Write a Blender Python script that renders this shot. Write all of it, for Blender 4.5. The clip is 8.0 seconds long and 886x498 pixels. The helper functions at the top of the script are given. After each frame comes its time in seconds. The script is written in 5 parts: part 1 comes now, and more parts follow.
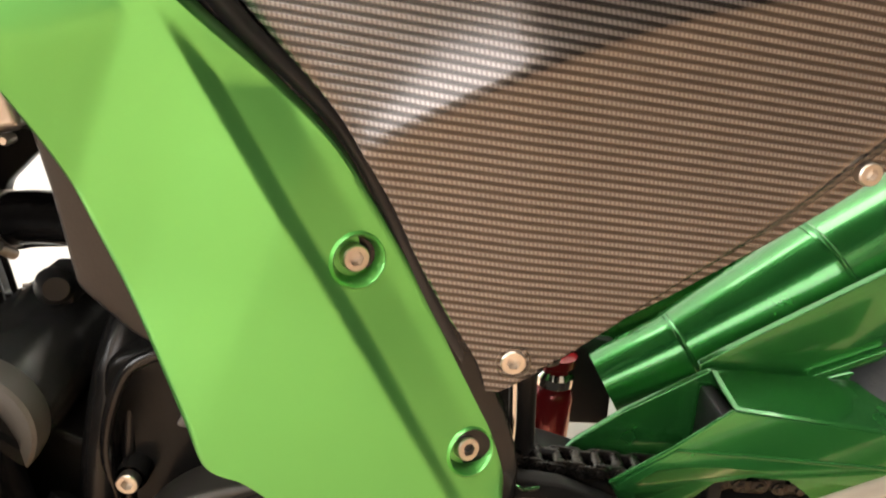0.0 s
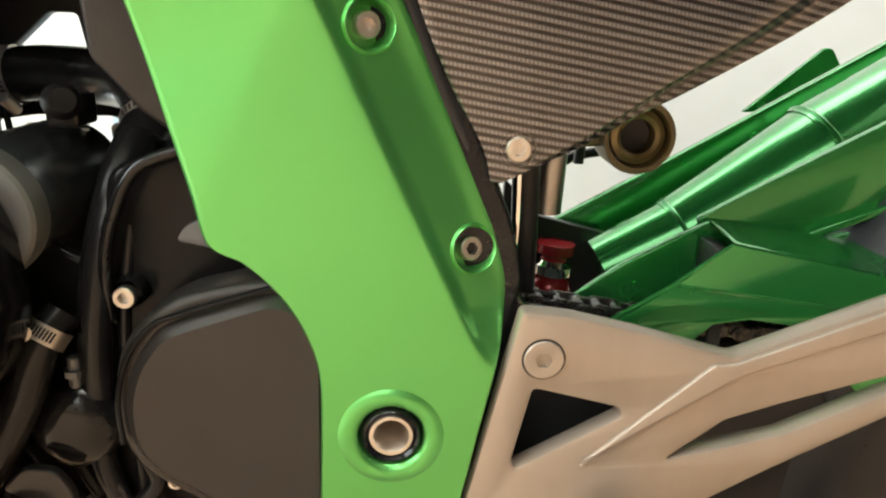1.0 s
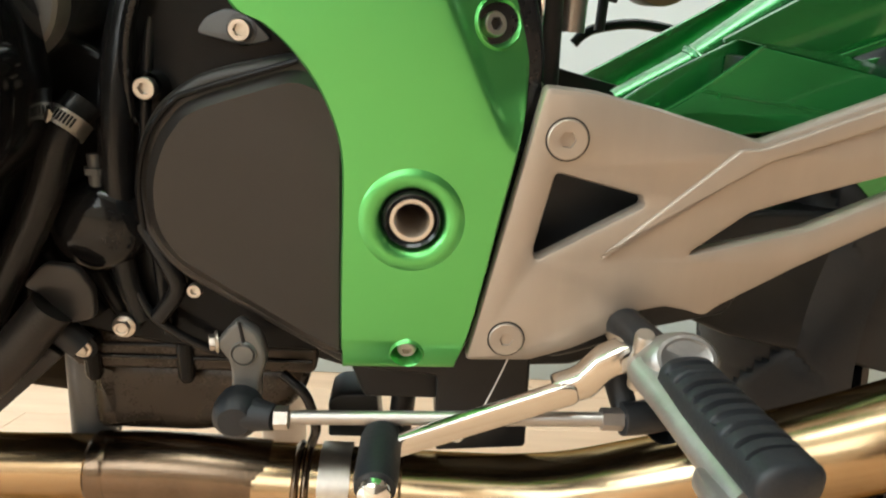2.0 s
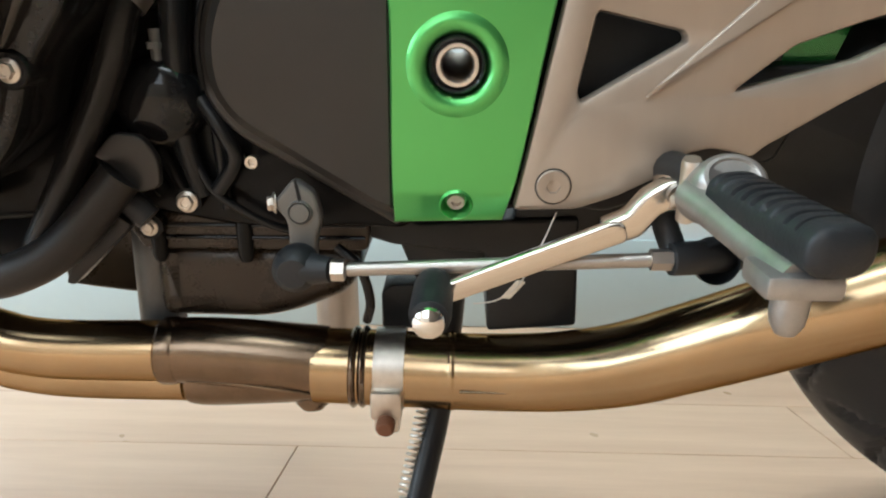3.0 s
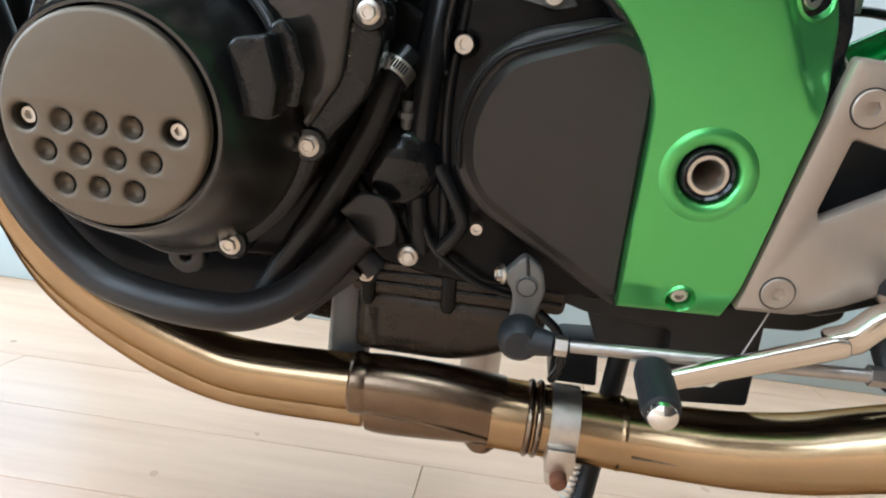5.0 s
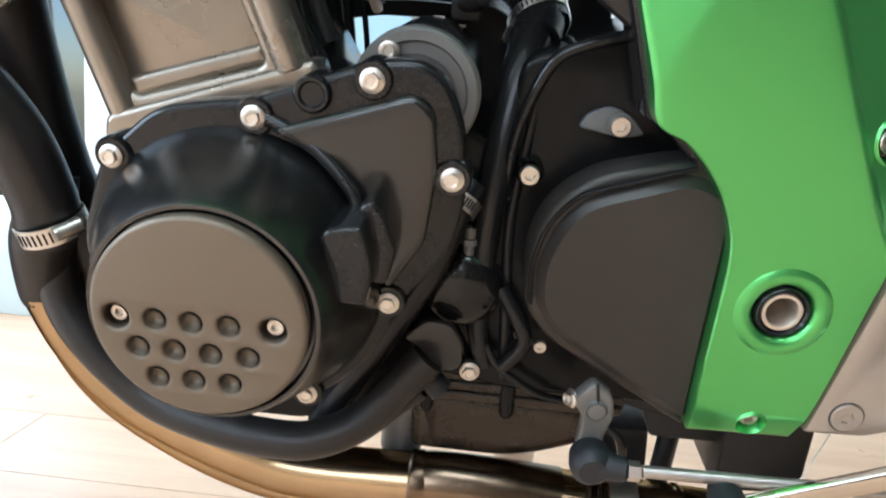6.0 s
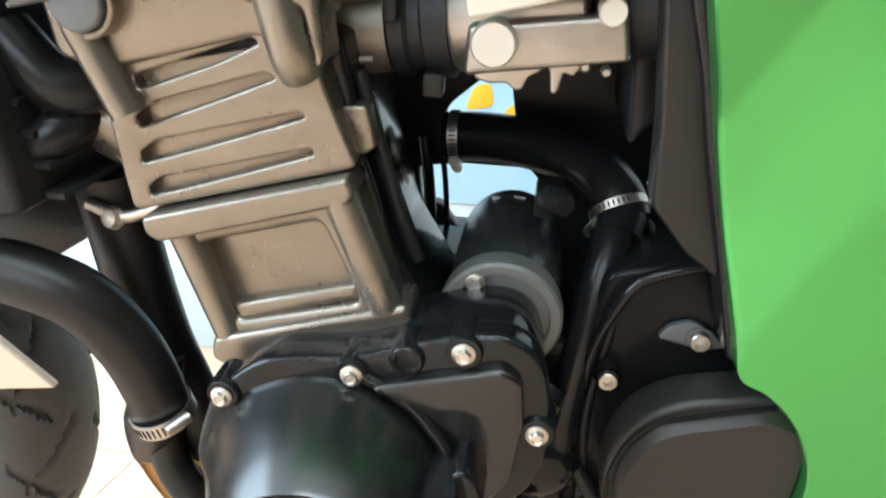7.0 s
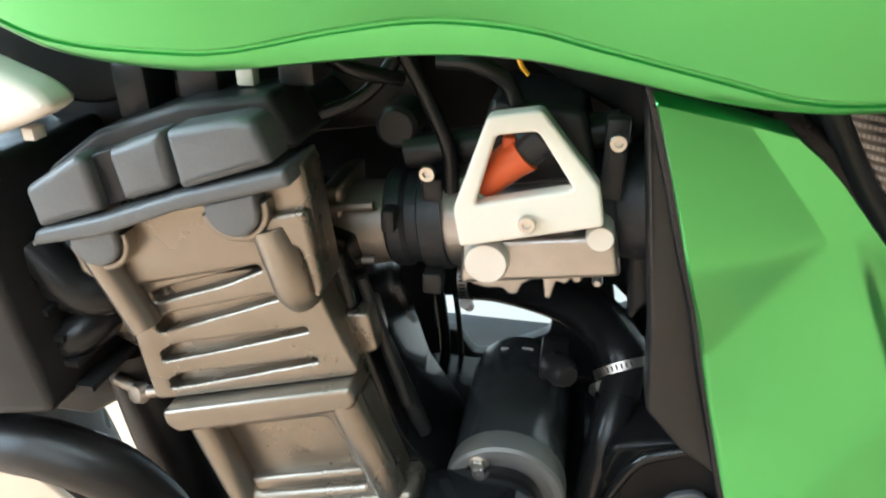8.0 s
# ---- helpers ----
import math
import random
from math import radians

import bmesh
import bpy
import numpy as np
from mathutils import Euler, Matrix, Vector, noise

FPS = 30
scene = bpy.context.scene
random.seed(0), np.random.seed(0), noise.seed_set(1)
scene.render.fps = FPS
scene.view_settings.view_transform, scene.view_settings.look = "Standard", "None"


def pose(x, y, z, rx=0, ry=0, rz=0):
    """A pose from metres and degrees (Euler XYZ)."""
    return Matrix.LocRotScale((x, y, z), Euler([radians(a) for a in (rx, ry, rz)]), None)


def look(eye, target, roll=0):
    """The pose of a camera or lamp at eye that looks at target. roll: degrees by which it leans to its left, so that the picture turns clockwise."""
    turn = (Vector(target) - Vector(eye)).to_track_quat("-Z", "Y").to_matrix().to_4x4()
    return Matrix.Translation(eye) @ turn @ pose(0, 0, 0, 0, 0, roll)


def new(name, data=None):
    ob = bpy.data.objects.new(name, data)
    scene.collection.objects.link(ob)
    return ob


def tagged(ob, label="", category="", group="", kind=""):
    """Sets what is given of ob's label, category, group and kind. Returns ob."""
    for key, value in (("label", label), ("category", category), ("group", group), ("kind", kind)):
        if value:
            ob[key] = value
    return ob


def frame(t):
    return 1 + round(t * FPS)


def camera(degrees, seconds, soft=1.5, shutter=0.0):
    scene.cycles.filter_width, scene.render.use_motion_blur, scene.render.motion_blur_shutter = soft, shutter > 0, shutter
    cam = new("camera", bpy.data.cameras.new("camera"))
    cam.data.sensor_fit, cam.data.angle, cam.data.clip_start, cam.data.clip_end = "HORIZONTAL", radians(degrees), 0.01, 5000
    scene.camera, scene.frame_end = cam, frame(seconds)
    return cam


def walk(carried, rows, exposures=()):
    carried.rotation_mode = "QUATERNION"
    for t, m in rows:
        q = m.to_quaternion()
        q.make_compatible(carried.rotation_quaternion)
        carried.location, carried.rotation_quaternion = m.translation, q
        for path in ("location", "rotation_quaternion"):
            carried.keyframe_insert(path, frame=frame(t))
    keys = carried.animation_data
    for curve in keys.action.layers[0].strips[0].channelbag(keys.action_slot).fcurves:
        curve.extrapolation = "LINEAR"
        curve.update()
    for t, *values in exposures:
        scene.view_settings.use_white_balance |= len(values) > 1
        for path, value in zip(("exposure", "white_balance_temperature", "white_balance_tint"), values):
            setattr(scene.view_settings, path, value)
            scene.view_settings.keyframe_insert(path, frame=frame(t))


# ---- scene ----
cam = camera(64.9, 8.0, soft=2.0, shutter=0.2)
PATH = [
    (0, (0.018, -0.019, 0.628), (-0.08, 1.955, 0.319), 0.5),
    (0.5, (0.013, -0.022, 0.565), (-0.053, 1.963, 0.331), 1.2),
    (1, (0.013, -0.038, 0.501), (-0.057, 1.952, 0.315), 2.0),
    (1.5, (0.009, -0.04, 0.457), (-0.018, 1.944, 0.205), 2.5),
    (2, (0.011, -0.045, 0.393), (-0.085, 1.939, 0.161), 2.6),
    (2.2, (0.007, -0.05, 0.377), (-0.068, 1.935, 0.141), 2.3),
    (3.3, (0.015, -0.067, 0.301), (-0.269, 1.897, 0.057), -0.6),
    (3.5, (0.002, -0.066, 0.305), (-0.302, 1.897, 0.079), -1.4),
    (4, (-0.035, -0.087, 0.314), (-0.546, 1.837, 0.128), -1.1),
    (4.2, (-0.05, -0.093, 0.326), (-0.586, 1.825, 0.148), -0.9),
    (5.3, (-0.125, -0.108, 0.381), (-0.41, 1.846, 0.062), 7.9),
    (5.5, (-0.142, -0.106, 0.4), (-0.396, 1.849, 0.067), 7.0),
    (6, (-0.171, -0.101, 0.458), (-0.443, 1.848, 0.105), 4.7),
    (6.5, (-0.188, -0.095, 0.53), (-0.488, 1.833, 0.094), 6.0),
    (7, (-0.204, -0.091, 0.623), (-0.616, 1.799, 0.116), 4.4),
    (7.5, (-0.204, -0.083, 0.692), (-0.632, 1.801, 0.173), 2.8),
    (8, (-0.19, -0.072, 0.742), (-0.72, 1.784, 0.217), 2.4),
]
EXPOSURES = [(0, 0.07, 7300, 16), (0.5, 0.05, 7150, 12), (1, 0.0, 6800, 7), (2, -0.19, 6400, 4), (3.5, -0.46, 5550, 4), (4, -0.44, 5450, 4), (5.5, -0.18, 5400, 6), (6.5, 0.06, 5450, 5), (7.5, 0.11, 5500, 0), (8, 0.12, 5500, 2)]
walk(cam, [(t, look(eye, target, roll)) for t, eye, target, roll in PATH], EXPOSURES)
# ---------------------------------------------------------------- world and light
world = bpy.data.worlds.new("world")
scene.world = world
world.use_nodes = True
wn = world.node_tree.nodes
sky = wn.new("ShaderNodeTexSky")
sky.sky_type = "NISHITA"
sky.sun_disc = False
sky.sun_elevation, sky.sun_rotation = radians(38), radians(250)
world.node_tree.links.new(sky.outputs[0], wn["Background"].inputs[0])
wn["Background"].inputs[1].default_value = 0.10

FLOOR_TURN = 4.6
ROOM = pose(0, 0, 0, 0, 0, FLOOR_TURN)


def window_light(name, x, y, z, target, w, h, watts, colour=(1, 0.97, 0.93)):
    lamp = bpy.data.lights.new(name, "AREA")
    lamp.shape, lamp.size, lamp.size_y, lamp.energy, lamp.color = "RECTANGLE", w, h, watts, colour
    ob = new(name, lamp)
    ob.matrix_world = ROOM @ look((x, y, z), target)
    return ob


window_light("window_light_west", -2.96, -0.85, 1.45, (0, -0.85, 1.45), 2.5, 1.9, 125, (0.88, 0.95, 1.0))
window_light("window_light_south", -0.9, -2.36, 1.65, (-0.9, 0, 1.15), 1.45, 1.2, 26, (1.0, 0.98, 0.95))
window_light("window_light_north", -1.45, 1.31, 1.15, (-1.45, 0, 1.0), 0.9, 1.8, 17, (0.84, 0.94, 1.0))
window_light("ceiling_light_front", -0.4, -0.95, 2.54, (-0.4, -0.95, 0), 1.8, 0.5, 27, (0.96, 1.0, 0.98))
window_light("ceiling_light_rear", 0.2, 0.85, 2.54, (0.2, 0.85, 0), 2.2, 0.9, 40, (0.96, 1.0, 0.98))


# ---------------------------------------------------------------- materials
def material(name, col, rough=0.4, metal=0.0, var=0.14, scale=30.0, rvar=0.12, bump=0.0, bscale=500.0, coat=0.0,
             coat_rough=0.08, stretch=(1, 1, 1), spec=0.5, fine=0.4):
    """A surface with cloudy variation, fine grain and a little relief."""
    m = bpy.data.materials.new(name)
    m.use_nodes = True
    nt = m.node_tree
    b = nt.nodes["Principled BSDF"]
    co = nt.nodes.new("ShaderNodeTexCoord")
    mp = nt.nodes.new("ShaderNodeMapping")
    mp.inputs["Scale"].default_value = stretch
    nt.links.new(co.outputs["Object"], mp.inputs["Vector"])

    def grain(s, detail):
        n = nt.nodes.new("ShaderNodeTexNoise")
        n.inputs["Scale"].default_value, n.inputs["Detail"].default_value = s, detail
        nt.links.new(mp.outputs[0], n.inputs["Vector"])
        return n.outputs["Fac"]

    big, small = grain(scale, 4), grain(scale * (14 if fine > 0.2 else 5), 2)
    both = nt.nodes.new("ShaderNodeMath")
    both.operation = "MULTIPLY_ADD"
    nt.links.new(small, both.inputs[0])
    both.inputs[1].default_value = fine
    nt.links.new(big, both.inputs[2])
    ramp = nt.nodes.new("ShaderNodeMapRange")
    ramp.inputs["From Min"].default_value, ramp.inputs["From Max"].default_value = 0.15, 1.1
    nt.links.new(both.outputs[0], ramp.inputs["Value"])
    mix = nt.nodes.new("ShaderNodeMix")
    mix.data_type = "RGBA"
    mix.inputs["A"].default_value = (*[c * (1 - var) for c in col], 1)
    mix.inputs["B"].default_value = (*[min(1, c * (1 + var)) for c in col], 1)
    nt.links.new(ramp.outputs[0], mix.inputs["Factor"])
    nt.links.new(mix.outputs["Result"], b.inputs["Base Color"])
    rr = nt.nodes.new("ShaderNodeMapRange")
    rr.inputs["To Min"].default_value, rr.inputs["To Max"].default_value = max(0.02, rough - rvar), min(1, rough + rvar)
    nt.links.new(both.outputs[0], rr.inputs["Value"])
    rr.inputs["From Min"].default_value, rr.inputs["From Max"].default_value = 0.15, 1.1
    nt.links.new(rr.outputs[0], b.inputs["Roughness"])
    b.inputs["Metallic"].default_value = metal
    b.inputs["Specular IOR Level"].default_value = spec
    b.inputs["Coat Weight"].default_value, b.inputs["Coat Roughness"].default_value = coat, coat_rough
    if bump:
        bp = nt.nodes.new("ShaderNodeBump")
        bp.inputs["Strength"].default_value, bp.inputs["Distance"].default_value = bump, 0.0006
        nt.links.new(grain(bscale, 5), bp.inputs["Height"])
        nt.links.new(bp.outputs[0], b.inputs["Normal"])
    return m


M_GREEN = material("green_satin_paint", (0.125, 0.51, 0.128), 0.31, 0.82, 0.07, 9, 0.05, coat=0.6, coat_rough=0.2, fine=0.15)
M_SWING = material("green_metallic_paint", (0.030, 0.27, 0.060), 0.26, 0.65, 0.14, 26, 0.05, coat=1.0, coat_rough=0.05, fine=0.15)
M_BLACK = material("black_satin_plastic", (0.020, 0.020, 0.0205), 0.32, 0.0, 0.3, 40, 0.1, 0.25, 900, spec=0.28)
M_GLOSS = material("black_gloss_paint", (0.009, 0.009, 0.0095), 0.15, 0.0, 0.25, 30, 0.03, coat=0.3, coat_rough=0.05, spec=0.2)
M_CASE = material("black_engine_paint", (0.010, 0.0098, 0.0098), 0.18, 0.0, 0.3, 50, 0.06, 0.1, 400, spec=0.14)
M_COVER = material("dark_bronze_satin", (0.036, 0.033, 0.030), 0.36, 0.3, 0.1, 30, 0.06, 0.15, 1400, spec=0.45)
M_FACE = material("black_satin_cover_paint", (0.016, 0.0145, 0.013), 0.16, 0.1, 0.15, 30, 0.03, 0.05, 1200, coat=0.3, coat_rough=0.08, spec=0.5)
M_DISC = material("bronze_grey_satin", (0.15, 0.122, 0.09), 0.40, 0.5, 0.08, 30, 0.06, 0.15, 1400)
M_HEAD = material("titanium_engine_paint", (0.275, 0.24, 0.197), 0.29, 0.8, 0.2, 16, 0.06, 0.2, 800, fine=0.18)
M_VALVE = material("slate_grey_paint", (0.125, 0.13, 0.133), 0.38, 0.2, 0.2, 30, 0.1, 0.3, 900)
M_PLATE = material("sanded_aluminium_paint", (0.40, 0.335, 0.275), 0.38, 0.5, 0.12, 18, 0.07, 0.25, 1200, stretch=(2.2, 1, 0.6), fine=0.19)
M_ALU = material("cast_aluminium", (0.46, 0.43, 0.40), 0.34, 0.9, 0.16, 60, 0.08, 0.25, 600, fine=0.15)
M_CASTING = material("dull_grey_casting", (0.40, 0.385, 0.37), 0.40, 0.85, 0.22, 90, 0.1, 0.35, 500)
M_BRIGHT = material("polished_aluminium", (0.70, 0.655, 0.60), 0.12, 1.0, 0.05, 60, 0.05)
M_CHROME = material("chrome", (0.9, 0.89, 0.87), 0.06, 1.0, 0.03, 60, 0.03)
M_ZINC = material("zinc_plated_steel", (0.66, 0.61, 0.55), 0.36, 1.0, 0.16, 150, 0.1, 0.3, 900)
M_WHITE = material("cream_white_plastic", (0.82, 0.765, 0.675), 0.32, 0.0, 0.04, 20, 0.05)
M_SILVER = material("silver_paint", (0.74, 0.71, 0.66), 0.35, 0.35, 0.05, 40, 0.06)
M_RUBBER = material("black_rubber", (0.012, 0.014, 0.017), 0.5, 0.0, 0.25, 60, 0.1, 0.4, 500)
M_HOSE = material("rubber_hose", (0.012, 0.012, 0.0125), 0.22, 0.0, 0.3, 60, 0.07, 0.15, 500, spec=0.3)
M_TYRE = material("tyre_rubber", (0.06, 0.058, 0.055), 0.58, 0.0, 0.3, 80, 0.1, 0.5, 400, spec=0.4)
M_PIPE = material("gold_tinted_steel", (0.47, 0.335, 0.195), 0.20, 1.0, 0.2, 18, 0.06, 0.05, 300, fine=0.15)
M_PIPE_BROWN = material("heat_browned_steel", (0.20, 0.145, 0.10), 0.2, 1.0, 0.35, 40, 0.1, 0.2, 500)
M_HEADER = material("black_header_coating", (0.018, 0.016, 0.015), 0.33, 0.1, 0.3, 40, 0.1, 0.25, 600, spec=0.4)
M_CREAM = material("cream_fender_paint", (0.78, 0.64, 0.49), 0.35, 0.0, 0.05, 20, 0.05)
M_DOME = material("black_pearl_dome_paint", (0.078, 0.077, 0.076), 0.25, 0.9, 0.15, 30, 0.02, coat=0.0, fine=0.15, spec=1.0)
M_BARREL = material("grey_black_paint", (0.036, 0.039, 0.040), 0.22, 0.0, 0.2, 40, 0.05, 0.2, 700, spec=0.9)
M_PORT = material("brown_grey_casting", (0.26, 0.225, 0.19), 0.42, 0.6, 0.2, 60, 0.08, 0.4, 450)
M_CAP = material("grey_cap_paint", (0.17, 0.165, 0.155), 0.45, 0.3, 0.1, 50, 0.05, 0.2, 700)
M_SUMP = material("brown_black_sump_paint", (0.036, 0.027, 0.019), 0.27, 0.4, 0.2, 40, 0.08, 0.3, 600)
M_RED = material("red_shock_paint", (0.28, 0.012, 0.016), 0.2, 0.3, 0.1, 60, 0.05, coat=0.6)
M_ORANGE = material("orange_plastic", (0.62, 0.10, 0.02), 0.4, 0.0, 0.12, 60, 0.08)
M_OLIVE = material("dull_olive_steel", (0.16, 0.135, 0.075), 0.4, 0.5, 0.2, 60, 0.1, 0.3, 500)
M_BRASS = material("dull_brass", (0.42, 0.33, 0.17), 0.34, 0.8, 0.15, 60, 0.08, 0.2, 600)
M_CHAIN = material("oiled_chain_steel", (0.075, 0.07, 0.066), 0.26, 0.9, 0.3, 120, 0.1, 0.3, 700)
M_RUST = material("rusted_steel", (0.20, 0.085, 0.045), 0.6, 0.5, 0.3, 150, 0.1, 0.5, 700)
M_YELLOW = material("yellow_print", (0.85, 0.47, 0.02), 0.45, 0.0, 0.06, 20)
M_BLUE = material("pale_blue_print", (0.45, 0.62, 0.78), 0.4, 0.0, 0.08, 12)
M_WALL = material("white_wall_paint", (0.76, 0.80, 0.80), 0.7, 0.0, 0.03, 3, 0.05, 0.15, 150)
M_BROWN = material("unseen_wall_charcoal", (0.065, 0.062, 0.06), 0.7, 0.0, 0.1, 3, 0.05, 0.15, 150)
M_UMBER = material("unseen_wall_brown", (0.15, 0.115, 0.09), 0.7, 0.0, 0.1, 3, 0.05, 0.15, 150)
M_TAN = material("warm_beige_wall_paint", (0.60, 0.51, 0.42), 0.7, 0.0, 0.08, 3, 0.05, 0.15, 150)
M_GREY = material("pale_grey_paint", (0.54, 0.63, 0.64), 0.5, 0.0, 0.04, 4, 0.05)


def carbon_weave():
    m = bpy.data.materials.new("carbon_weave_print")
    m.use_nodes = True
    nt = m.node_tree
    b = nt.nodes["Principled BSDF"]
    co = nt.nodes.new("ShaderNodeTexCoord")
    sep = nt.nodes.new("ShaderNodeSeparateXYZ")
    nt.links.new(co.outputs["Object"], sep.inputs[0])

    def op(kind, a, c, d=None):
        n = nt.nodes.new("ShaderNodeMath")
        n.operation = kind
        for i, v in enumerate((a, c, d)):
            if v is None:
                continue
            if isinstance(v, (int, float)):
                n.inputs[i].default_value = v
            else:
                nt.links.new(v, n.inputs[i])
        return n.outputs[0]

    x, z = sep.outputs[0], sep.outputs[2]
    row = op("ADD", op("MULTIPLY", z, 1 / 0.0041), op("MULTIPLY", x, 0.15 / 0.0041))
    col = op("ADD", op("MULTIPLY", x, 1 / 0.0021), op("MULTIPLY", row, 0.22))
    rowtri = op("PINGPONG", row, 0.5)
    coltri = op("PINGPONG", col, 0.5)
    lit = nt.nodes.new("ShaderNodeMapRange")
    lit.interpolation_type = "SMOOTHSTEP"
    lit.inputs["From Min"].default_value, lit.inputs["From Max"].default_value = 0.16, 0.36
    nt.links.new(rowtri, lit.inputs["Value"])
    dash = nt.nodes.new("ShaderNodeMapRange")
    dash.inputs["From Min"].default_value, dash.inputs["From Max"].default_value = 0.02, 0.4
    dash.inputs["To Min"].default_value = 0.45
    nt.links.new(coltri, dash.inputs["Value"])
    noise_n = nt.nodes.new("ShaderNodeTexNoise")
    noise_n.inputs["Scale"].default_value = 35
    nt.links.new(co.outputs["Object"], noise_n.inputs["Vector"])
    fac = op("MULTIPLY", op("MULTIPLY", lit.outputs[0], dash.outputs[0]), op("MULTIPLY_ADD", noise_n.outputs["Fac"], 0.5, 0.75))
    mix = nt.nodes.new("ShaderNodeMix")
    mix.data_type = "RGBA"
    mix.inputs["A"].default_value = (0.026, 0.023, 0.022, 1)
    mix.inputs["B"].default_value = (0.265, 0.243, 0.238, 1)
    nt.links.new(fac, mix.inputs["Factor"])
    nt.links.new(mix.outputs["Result"], b.inputs["Base Color"])
    b.inputs["Metallic"].default_value = 0.6
    b.inputs["Roughness"].default_value = 0.24
    b.inputs["Coat Weight"].default_value = 1.0
    b.inputs["Coat Roughness"].default_value = 0.16
    bp = nt.nodes.new("ShaderNodeBump")
    bp.inputs["Strength"].default_value, bp.inputs["Distance"].default_value = 0.25, 0.0003
    nt.links.new(fac, bp.inputs["Height"])
    nt.links.new(bp.outputs[0], b.inputs["Normal"])
    return m


def laminate():
    m = bpy.data.materials.new("oak_laminate")
    m.use_nodes = True
    nt = m.node_tree
    b = nt.nodes["Principled BSDF"]
    co = nt.nodes.new("ShaderNodeTexCoord")
    info = nt.nodes.new("ShaderNodeObjectInfo")
    add = nt.nodes.new("ShaderNodeVectorMath")
    add.operation = "MULTIPLY_ADD"
    comb = nt.nodes.new("ShaderNodeCombineXYZ")
    for i in range(3):
        nt.links.new(info.outputs["Random"], comb.inputs[i])
    nt.links.new(comb.outputs[0], add.inputs[0])
    add.inputs[1].default_value = (9, 5, 3)
    nt.links.new(co.outputs["Object"], add.inputs[2])
    mp = nt.nodes.new("ShaderNodeMapping")
    mp.inputs["Scale"].default_value = (1.6, 16, 1)
    nt.links.new(add.outputs[0], mp.inputs["Vector"])
    n1 = nt.nodes.new("ShaderNodeTexNoise")
    n1.inputs["Scale"].default_value, n1.inputs["Detail"].default_value, n1.inputs["Distortion"].default_value = 1.6, 5, 0.15
    nt.links.new(mp.outputs[0], n1.inputs["Vector"])
    n2 = nt.nodes.new("ShaderNodeTexNoise")
    n2.inputs["Scale"].default_value, n2.inputs["Detail"].default_value = 14, 6
    nt.links.new(mp.outputs[0], n2.inputs["Vector"])
    n3 = nt.nodes.new("ShaderNodeTexNoise")
    n3.inputs["Scale"].default_value = 7
    nt.links.new(co.outputs["Object"], n3.inputs["Vector"])
    ramp = nt.nodes.new("ShaderNodeValToRGB")
    ramp.color_ramp.elements[0].position, ramp.color_ramp.elements[1].position = 0.15, 0.95
    ramp.color_ramp.elements[0].color = (0.60, 0.365, 0.222, 1)
    ramp.color_ramp.elements[1].color = (0.85, 0.605, 0.42, 1)
    s = nt.nodes.new("ShaderNodeMath")
    s.operation = "MULTIPLY_ADD"
    nt.links.new(n2.outputs["Fac"], s.inputs[0])
    s.inputs[1].default_value = 0.22
    nt.links.new(n1.outputs["Fac"], s.inputs[2])
    s2 = nt.nodes.new("ShaderNodeMath")
    s2.operation = "MULTIPLY_ADD"
    nt.links.new(info.outputs["Random"], s2.inputs[0])
    s2.inputs[1].default_value = 0.16
    nt.links.new(s.outputs[0], s2.inputs[2])
    s3 = nt.nodes.new("ShaderNodeMath")
    s3.operation = "SUBTRACT"
    nt.links.new(s2.outputs[0], s3.inputs[0])
    s3.inputs[1].default_value = 0.12
    nt.links.new(s3.outputs[0], ramp.inputs[0])
    nt.links.new(ramp.outputs[0], b.inputs["Base Color"])
    r = nt.nodes.new("ShaderNodeMapRange")
    r.inputs["To Min"].default_value, r.inputs["To Max"].default_value = 0.22, 0.38
    nt.links.new(n3.outputs["Fac"], r.inputs["Value"])
    nt.links.new(r.outputs[0], b.inputs["Roughness"])
    return m


M_PIPE.node_tree.nodes["Principled BSDF"].inputs["Specular Tint"].default_value = (0.35, 0.26, 0.18, 1)
M_CARBON = carbon_weave()
M_FLOOR = laminate()


# ---------------------------------------------------------------- mesh helpers
def finish(name, bm, mat, angle=38):
    bmesh.ops.recalc_face_normals(bm, faces=bm.faces)
    me = bpy.data.meshes.new(name)
    bm.to_mesh(me)
    bm.free()
    for p in me.polygons:
        p.use_smooth = True
    me.set_sharp_from_angle(angle=radians(angle))
    me.materials.append(mat)
    return me


def part(name, bm, mat, parent, label="", angle=38):
    """One mesh under a thing or a part, in the thing's own axes."""
    ob = new(name, finish(name, bm, mat, angle))
    ob.parent = parent
    if parent.type == "EMPTY":
        ob.matrix_parent_inverse = ROOT_SHIFT
    if label:
        tagged(ob, label)
    return ob


def placed(name, me, parent, loc, label="", turn=None, size=1.0):
    """A small piece on a shared mesh, under a thing or a part."""
    ob = new(name, me)
    ob.parent = parent
    if parent.type == "EMPTY":
        ob.matrix_parent_inverse = ROOT_SHIFT
    ob.matrix_basis = Matrix.Translation(loc) @ (turn or Matrix()) @ Matrix.Scale(size, 4)
    if label:
        tagged(ob, label)
    return ob


def join(*parts):
    out = parts[0]
    for other in parts[1:]:
        me = bpy.data.meshes.new("tmp")
        other.to_mesh(me)
        other.free()
        out.from_mesh(me)
        bpy.data.meshes.remove(me)
    return out


